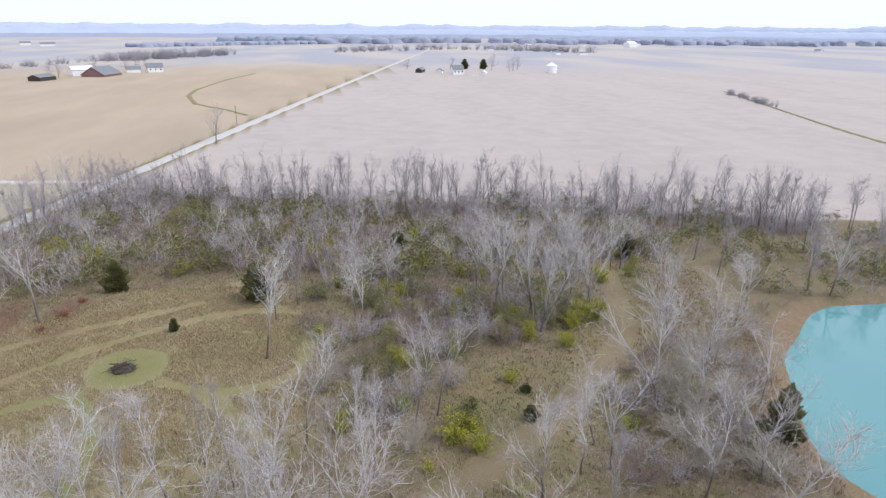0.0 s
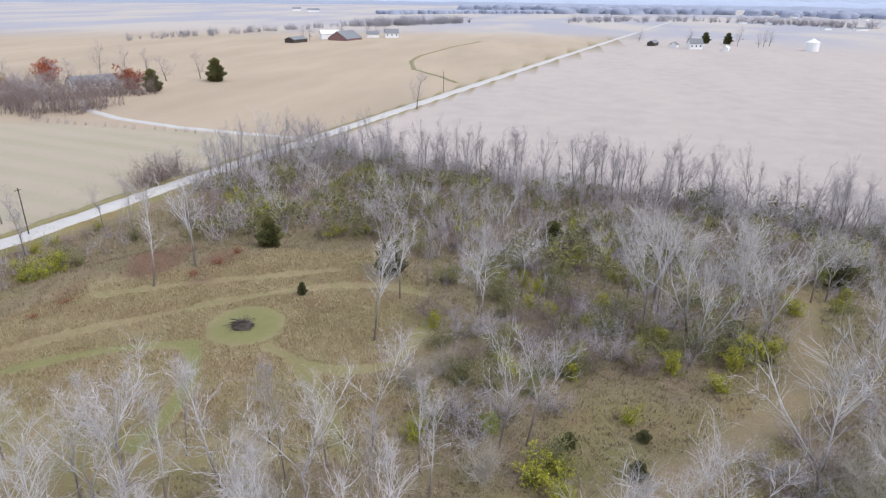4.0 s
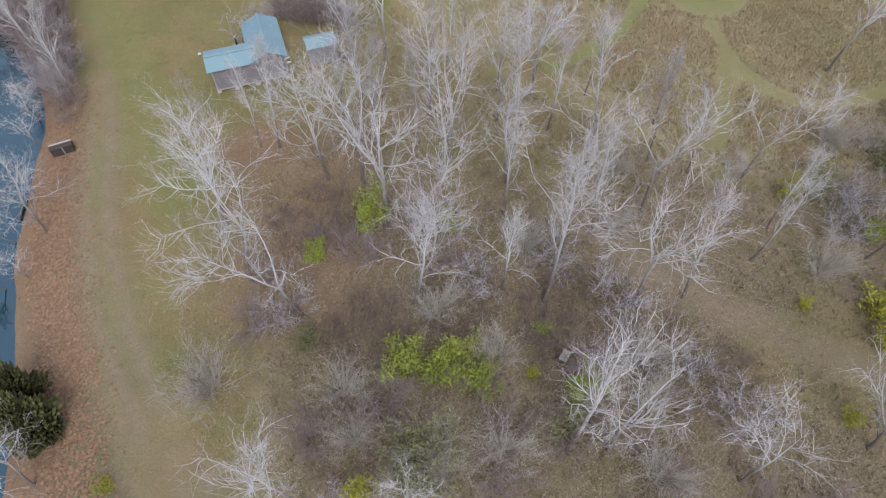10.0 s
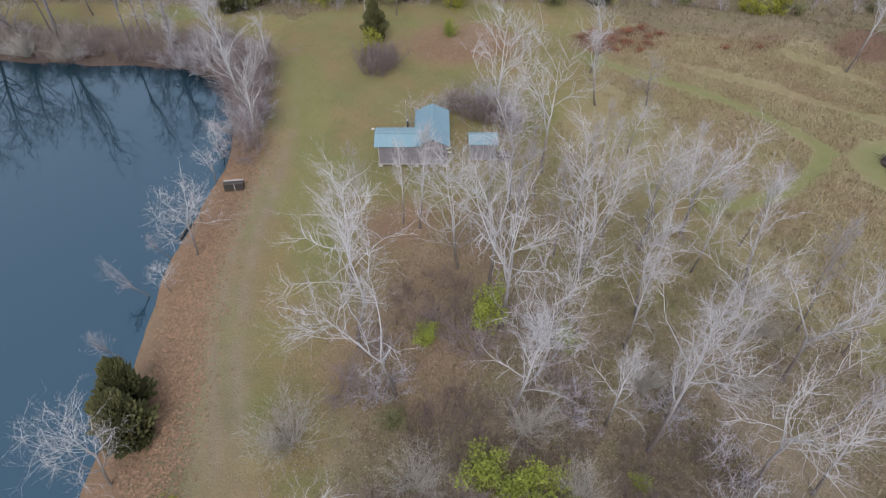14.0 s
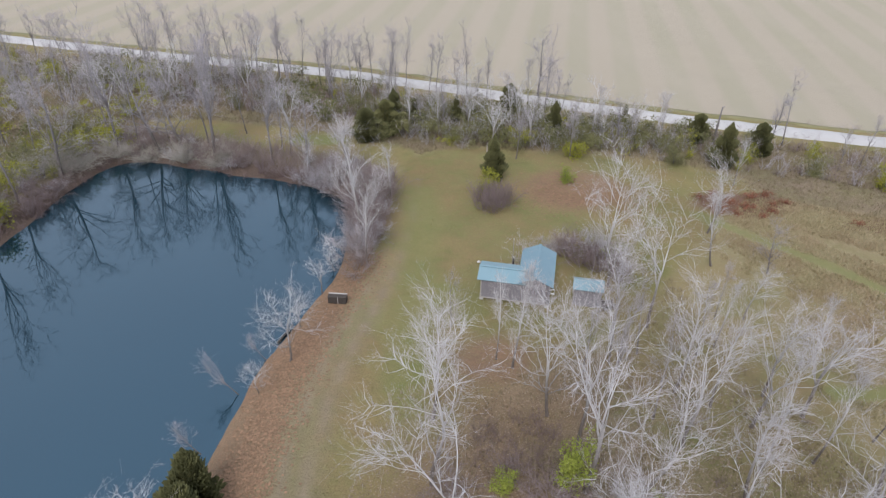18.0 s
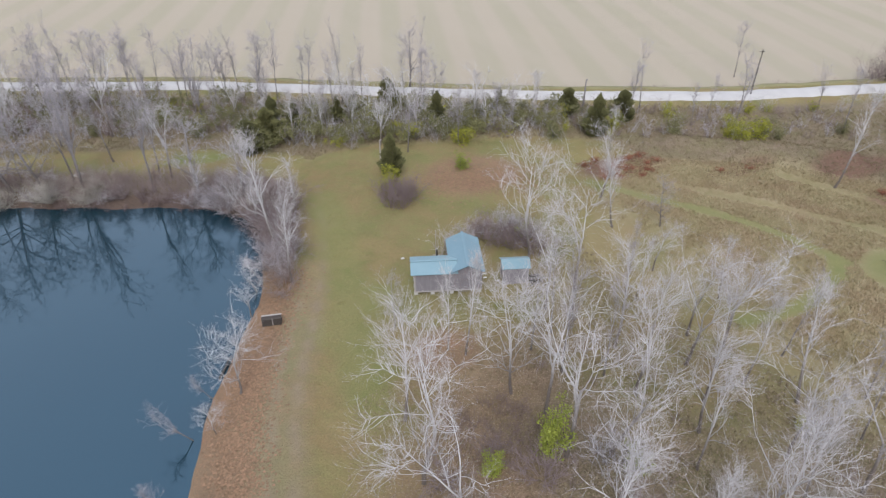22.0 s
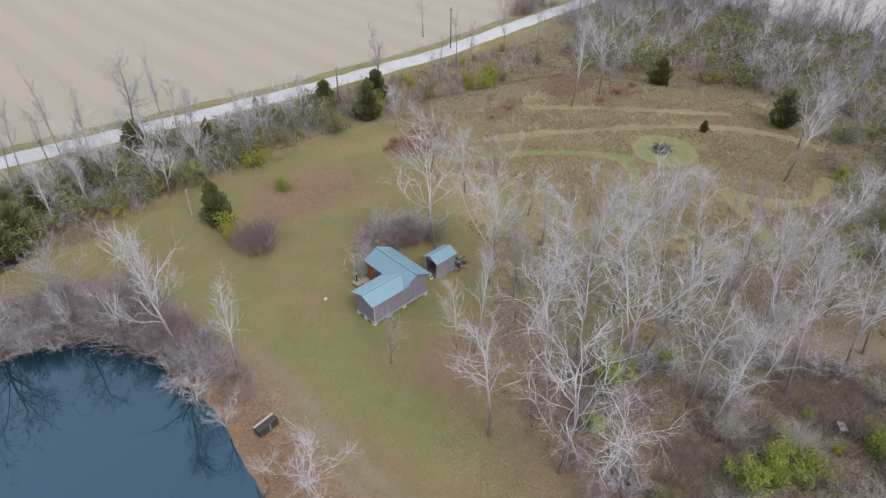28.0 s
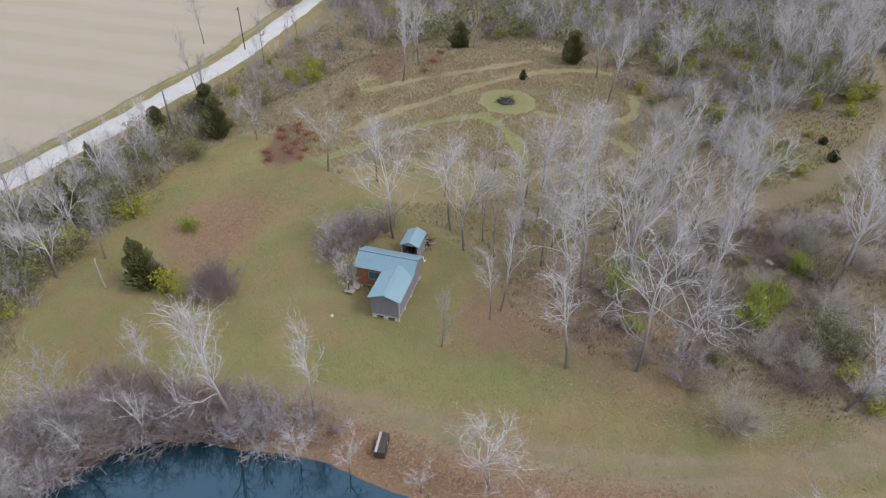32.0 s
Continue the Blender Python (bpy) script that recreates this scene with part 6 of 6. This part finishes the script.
tufts("dry_grass", MEADOW, 42000, 0.27, GRASS_BLADE, "tussocks of tall dry tan meadow grass", 201, clear_of_paths)
tufts("undergrowth", [(-16, 30), (60, 20), (118, 2), (104, -60), (90, -100), (40, -90), (0, -75), (-20, -60), (-18, -10)], 60000, 0.3, WEED_BLADE, "brown dead weeds and leaf litter under the trees", 202, clear_of_tracks)
tufts("undergrowth", [(-50, 60), (60, 22), (20, 22), (-12, 24), (-50, 34), (-60, 0), (-74, -10), (-90, 40)], 22000, 0.36, WEED_BLADE, "brown dead weeds between pond and road", 203, clear_of_tracks)
tufts("lawn_grass", YARD, 14000, 0.09, GREEN_BLADE, "short uneven lawn grass", 204, on_lawn)


def litter(name, centre_lines, count, spread, seed, label):
    rng = np.random.default_rng(seed)
    pts = along(centre_lines, 0.5)
    c = pts[rng.integers(0, len(pts), count)] + rng.normal(0, spread, (count, 2))
    H = height(c[:, 0], c[:, 1])
    v, f = [], []
    for (x, y), z in zip(c, H):
        if z < -0.6:
            continue
        a, s = rng.uniform(0, 6.283), rng.uniform(0.05, 0.13)
        dx, dy = math.cos(a) * s, math.sin(a) * s
        k = len(v)
        u = rng.uniform(0.02, 0.08)
        v += [(x - dx, y - dy, z + 0.02), (x + dy, y - dx, z + u), (x + dx, y + dy, z + 0.03), (x - dy, y + dx, z + u)]
        f.append((k, k + 1, k + 2, k + 3))
    return tagged(raw(name, v, f, LEAF_LITTER), label, "leaves", kind="stuff")


litter("fallen_leaves", [(-15.5, 3), (-17.6, -4), (-20, -10), (-21.5, -17), (-22.6, -25), (-24.5, -33)], 9000, 1.1, 211, "drift of orange-brown fallen leaves on the bank")
litter("fallen_leaves", [(4, 15), (10, 15), (15, 12)], 2500, 2.2, 212, "scatter of reddish fallen leaves on the lawn")

PALE_LITTER = Nodes("dry_sycamore_leaves")
PALE_LITTER = PALE_LITTER.done(PALE_LITTER.mix(PALE_LITTER.island(), (0.37, 0.285, 0.205), (0.13, 0.09, 0.062)), 0.9, spec=0.1)


def strewn(zone, count, seed, label):
    """Single dry leaves strewn over a piece of ground."""
    rng = np.random.default_rng(seed)
    poly = np.array(zone, float)
    P = rng.uniform(poly.min(0), poly.max(0), (count * 2, 2))
    P = P[inside(P[:, 0], P[:, 1], poly)][:count]
    z = height(P[:, 0], P[:, 1])
    n = len(P)
    a, w, u = rng.uniform(0, 6.283, n), rng.uniform(0.025, 0.06, n), rng.uniform(0.03, 0.07, n)
    dx, dy = np.cos(a) * w, np.sin(a) * w
    x, y = P[:, 0], P[:, 1]
    V = np.stack([np.stack([x - dx, y - dy, z + 0.03], 1), np.stack([x + dy, y - dx, z + u], 1), np.stack([x + dx, y + dy, z + 0.04], 1), np.stack([x - dy, y + dx, z + u], 1)], 1)
    ok = z > -0.55
    V = V[ok].reshape(-1, 3)
    return tagged(mass("fallen_leaves", V, [np.arange(len(V)).reshape(-1, 4)], PALE_LITTER), label, "leaves", kind="stuff")


strewn([(-13, -16), (2, -11), (18, -18), (25, -38), (16, -56), (0, -58), (-14, -46), (-18, -34)], 52000, 221, "dry tan and brown leaves strewn under the sycamores")
strewn([(16, -56), (36, -52), (58, -76), (40, -92), (10, -74)], 16000, 222, "dry leaves strewn along the woodland track")

# ---- farms and the far distance ----


def farm_house(name, x, y, sx, sy, wall, rise, turn, wall_mat, roof_mat, label, category="house", windows=True):
    h = thing(name, pose(x, y, lie(x, y), 0, 0, turn), label, category)
    part("wall", gable(sx, sy, wall, wall + rise, 0, 0, -0.3), wall_mat, h)
    for sgn in (0, 180):
        bm = box(math.hypot(sx / 2, rise) + 0.5, sy + 0.8, 0.18)
        m = pose(0, 0, 0, 0, 0, sgn) @ pose(sx / 4 + 0.15, 0, wall + rise / 2 - 0.3, 0, math.degrees(math.atan2(rise, sx / 2)), 0)
        part("roof", moved(bm, m), roof_mat, h)
    if windows:
        for dy in (-sy / 3, 0, sy / 3):
            for side in (-1, 1):
                part("window", box(0.12, 1.0, 1.2, side * sx / 2, dy, wall * 0.4), GLASS, h)
        part("door", box(1.0, 0.12, 2.0, 0, -sy / 2, -0.2), DARK_WOOD, h)
    return h


farm_house("barn", 484, 118, 17, 22, 1.7, 5.2, 75, RED_PAINT, SLATE, "low red barn under a broad blue-grey roof on a distant farm", "barn", False)
farm_house("barn", 492, 134, 12, 14, 4.4, 2.4, 30, WHITE_PAINT, WHITE_PAINT, "white barn on a distant farm", "barn", False)
farm_house("barn", 446, 143, 8, 16, 2.6, 1.6, 75, DARK_WOOD, SLATE, "low dark machine shed on a distant farm", "barn", False)
farm_house("house", 524, 91, 8, 11, 4, 3, 20, WHITE_PAINT, SLATE, "white farmhouse with a grey roof")
farm_house("barn", 520, 106, 7, 10, 3, 2, 20, WHITE_PAINT, SLATE, "small white farm shed with a grey roof", "barn", False)
farm_house("house", 197, 119, 8, 16, 3, 2.2, 55, WHITE_PAINT, SLATE, "low grey-roofed farmhouse beside autumn trees")
farm_house("house", 478, -142, 7, 9, 4.2, 3, 10, WHITE_PAINT, SLATE, "white farmhouse beside the gravel road")
farm_house("barn", 505, -117, 5, 15, 2.4, 1.6, 70, DARK_WOOD, SLATE, "low dark shed beside the gravel road", "barn", False)
farm_house("barn", 489, -130, 5, 7, 2.4, 1.6, 70, WHITE_PAINT, SLATE, "small white barn beside the gravel road", "barn", False)
farm_house("barn", 468, -161, 4, 8, 2.2, 1.2, 70, WHITE_PAINT, WHITE_PAINT, "low white shed on the stubble field", "barn", False)
silo = thing("grain_bin", pose(486, -222, 0) @ Matrix.Scale(0.95, 4), "round white steel grain bin on the stubble field", "grain bin")
part("wall", rod((0, 0, -0.3), (0, 0, 6.2), 4.6, 4.6, 24), WHITE_PAINT, silo)
part("roof", rod((0, 0, 6.2), (0, 0, 8.6), 4.8, 0.5, 24), WHITE_PAINT, silo)
part("cap", rod((0, 0, 8.6), (0, 0, 9.1), 0.6, 0.5, 10), WHITE_PAINT, silo)
for x, y, sx, sy, w, turn in [(1272, 482, 8, 16, 4, 20), (1206, 421, 10, 22, 4, 20), (1180, -628, 16, 20, 7, 20), (1230, -650, 8, 24, 4, 40), (843, -356, 7, 10, 3, 30), (842, -393, 6, 20, 2.5, 30), (995, -300, 7, 10, 3, 10),
                              (980, -330, 7, 12, 3, 60), (945, -849, 5, 18, 2.5, 80), (1045, -100, 7, 10, 3, 15), (1070, -220, 7, 12, 3, 35), (1250, -560, 7, 18, 3.5, 50), (1330, -470, 7, 14, 3.5, 20), (1300, -700, 8, 24, 4, 35)]:
    farm_house("house" if sx < 12 else "barn", x, y, sx, sy, w, w * 0.6, turn, WHITE_PAINT, SLATE if sx < 12 else WHITE_PAINT, "distant white farm building across open fields", "house" if sx < 12 else "barn", False)

thicket([(150 + (k * 61 % 47) * 0.9, 88 + (k * 29 % 41) * 1.1) for k in range(90)], 5, 10, MAUVE_TWIG, "mass of leafless brown trees round the farmhouse", 414)
ribbon("grass_waterway", [(500, 13), (437, 26), (365, 33), (333, 30.5), (294, 20), (270, 3), (250, -8)], 2.4, 0.12, VERGE, "narrow grassed waterway curving through the stubble field", "waterway", 0.5)
ribbon("field_margin", [(322, -271), (232, -242), (184, -226.5), (155, -219), (110, -206)], 2.2, 0.12, VERGE, "thin grassy margin between two fields", "field margin", 0.4)
ribbon("road_verge", [(-120, 98.6), (-60, 76.2), (-18, 62.6), (15, 46.8), (35, 38.6), (58, 30.6), (91, 23.6), (130, 14.6)], 1.3, 0.14, VERGE, "rough green-brown verge along the gravel road", "verge", 0.6)
thicket([(2.0 * k - 60 + (k * 7 % 5) * 0.3, float(np.interp(2.0 * k - 60, [p[0] for p in ROAD], [p[1] for p in ROAD])) + 4.2 + (k * 11 % 7) * 0.12) for k in range(80)], 0.4, 1.0, MAUVE_TWIG, "low dead weeds along the road verge", 416)
# trees round the farms
for x, y, s, ml in [(229, 88, 1.7, 0), (197, 95, 1.5, 0), (542, -162, 1.6, 0), (540, -178, 1.6, 0)]:
    plant(cedars[:1], x, y, s * 1.15, s * 1.9)
AUTUMN = [leafy_bush("autumn_tree", 131, 7, 5, foliage("autumn_red_leaves", (0.20, 0.05, 0.03), (0.38, 0.12, 0.06)), "round tree in deep red autumn leaf", "autumn trees", 1600, 0.35, 0.6),
          leafy_bush("autumn_tree", 132, 7, 5, foliage("autumn_gold_leaves", (0.24, 0.15, 0.03), (0.40, 0.27, 0.06)), "round tree in dull gold autumn leaf", "autumn trees", 1600, 0.35, 0.6)]
for model in AUTUMN:
    WORDS[model] = model["label"]
for x, y, k in [(200, 106, 0), (212, 150, 0), (182, 148, 1), (228, 165, 0), (190, 160, 1)]:
    plant(AUTUMN[k:k + 1], x, y, pick.uniform(0.9, 1.2))
FARM_TREES = [(150, 100), (156, 118), (165, 130), (146, 112), (170, 98), (178, 122), (205, 128), (215, 118), (222, 110), (236, 100), (160, 145), (150, 135), (232, 140), (245, 128), (175, 175), (205, 185),
              (545, 112), (552, 104), (540, 120), (560, 150), (470, 150), (462, 140), (510, -190), (520, -196), (530, -205), (525, -180), (542, -108), (515, -148)]
thicket([(142 + 2.1 * k, 96 + (k * 37 % 11) + 2.0 * k) for k in range(18)] + [(150 + 2.4 * k, 108 + (k * 53 % 17) + 1.6 * k) for k in range(20)], 5, 9, MAUVE_TWIG, "mass of leafless brown trees beside the farmhouse", 409)
thicket([(131.5 + 0.25 * k + (k * 7 % 3) * 0.4, 14 + 3.1 * k) for k in range(26)], 1.2, 2.6, GREY_TWIG, "brushy hedge along the farm lane", 410)
for x, y in FARM_TREES:
    plant(crown[1:], x + pick.uniform(-4, 4), y + pick.uniform(-4, 4), pick.uniform(0.9, 1.4), pick.uniform(1.0, 1.5))


def wood_line(name, line, deep, tall, count, material, label, seed, wide=1.0):
    """A far belt of trees: many small uneven clumps."""
    rng = np.random.default_rng(seed)
    pts = along(line, 10)
    c = pts[rng.integers(0, len(pts), count)] + rng.normal(0, deep, (count, 2))
    v, f = [], []
    for x, y in c:
        h, w, n = tall * rng.uniform(0.82, 1.0), tall * wide * rng.uniform(0.8, 1.4), 7
        k = len(v)
        v.append((x, y, h))
        for ring_z, ring_r in ((0.93, 0.75), (0.6, 1.0), (-0.05, 1.0)):
            for j in range(n):
                a = 6.283 * j / n + rng.uniform(-0.3, 0.3)
                r = w * ring_r * rng.uniform(0.7, 1.2)
                v.append((x + math.cos(a) * r, y + math.sin(a) * r, h * ring_z * rng.uniform(0.85, 1.1)))
        for j in range(n):
            m = (j + 1) % n
            f.append((k, k + 1 + j, k + 1 + m))
            for s in (0, n):
                f.append((k + 1 + s + j, k + 1 + s + n + j, k + 1 + s + n + m, k + 1 + s + m))
    return tagged(raw(name, v, f, material, smooth=True), label, "woods", kind="stuff")




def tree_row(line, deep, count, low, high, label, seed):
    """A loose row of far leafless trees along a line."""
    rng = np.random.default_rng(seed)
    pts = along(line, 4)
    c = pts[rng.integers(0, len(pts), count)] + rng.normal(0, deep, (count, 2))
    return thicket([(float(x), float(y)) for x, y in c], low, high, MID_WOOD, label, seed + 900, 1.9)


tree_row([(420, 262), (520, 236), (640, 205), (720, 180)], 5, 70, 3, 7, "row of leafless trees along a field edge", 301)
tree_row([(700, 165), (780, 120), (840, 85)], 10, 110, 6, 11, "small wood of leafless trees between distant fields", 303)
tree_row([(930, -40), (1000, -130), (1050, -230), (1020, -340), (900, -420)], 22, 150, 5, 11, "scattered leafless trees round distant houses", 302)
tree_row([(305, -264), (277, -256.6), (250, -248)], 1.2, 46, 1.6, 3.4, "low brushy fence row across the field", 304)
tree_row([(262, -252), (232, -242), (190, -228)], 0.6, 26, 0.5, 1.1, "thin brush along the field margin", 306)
# these belts get a blue-grey colour that stands in for haze
wood_line("far_woods", [(1500, 60), (1560, -160), (1600, -330)], 50, 15, 420, HAZED_FAR_WOOD, "block of distant woods, tinted blue-grey for haze", 305, 1.2)
wood_line("far_woods", [(1500, -560), (1500, -800), (1350, -1150)], 60, 12, 420, HAZED_FAR_WOOD, "belt of distant woods behind farms, tinted blue-grey for haze", 307, 1.2)
wood_line("far_woods", [(1150, 260), (1300, 120), (1420, -60)], 12, 7, 160, HAZED_FAR_WOOD, "thin line of far trees between fields, tinted blue-grey for haze", 308, 1.2)


def wooded_rise(r, tall, material, seed):
    """A long low ridge of woods far off, with an uneven top, on an arc round the place."""
    rng = np.random.default_rng(seed)
    n = 900
    ang = np.linspace(-1.55, 1.55, n)
    top = np.ones(n)
    for _ in range(16):
        top += rng.uniform(0.01, 0.05) * np.sin(ang * rng.uniform(6, 160) + rng.uniform(0, 6.28))
    top = tall * (0.82 * top + rng.uniform(0, 0.12, n))
    rows = []
    for off, up in ((-90, -1.0), (-60, 0.62), (-20, 0.94), (30, 1.0), (120, -1.0)):
        rows.append(np.stack([(r + off) * np.cos(ang), (r + off) * np.sin(ang), np.where(up < 0, -1.0, top * up)], 1))
    V = np.concatenate(rows)
    i = np.arange(n - 1)
    quads = np.concatenate([np.stack([j * n + i, j * n + i + 1, (j + 1) * n + i + 1, (j + 1) * n + i], 1) for j in range(4)])
    return tagged(mass("far_woods", V, [quads], material), "rise of distant woods at the horizon, tinted pale blue-grey for haze", "woods", kind="stuff")


# the farther rises are paler: the haze is in their colour
wooded_rise(2300, 12, HAZED_FAR_WOOD, 311)
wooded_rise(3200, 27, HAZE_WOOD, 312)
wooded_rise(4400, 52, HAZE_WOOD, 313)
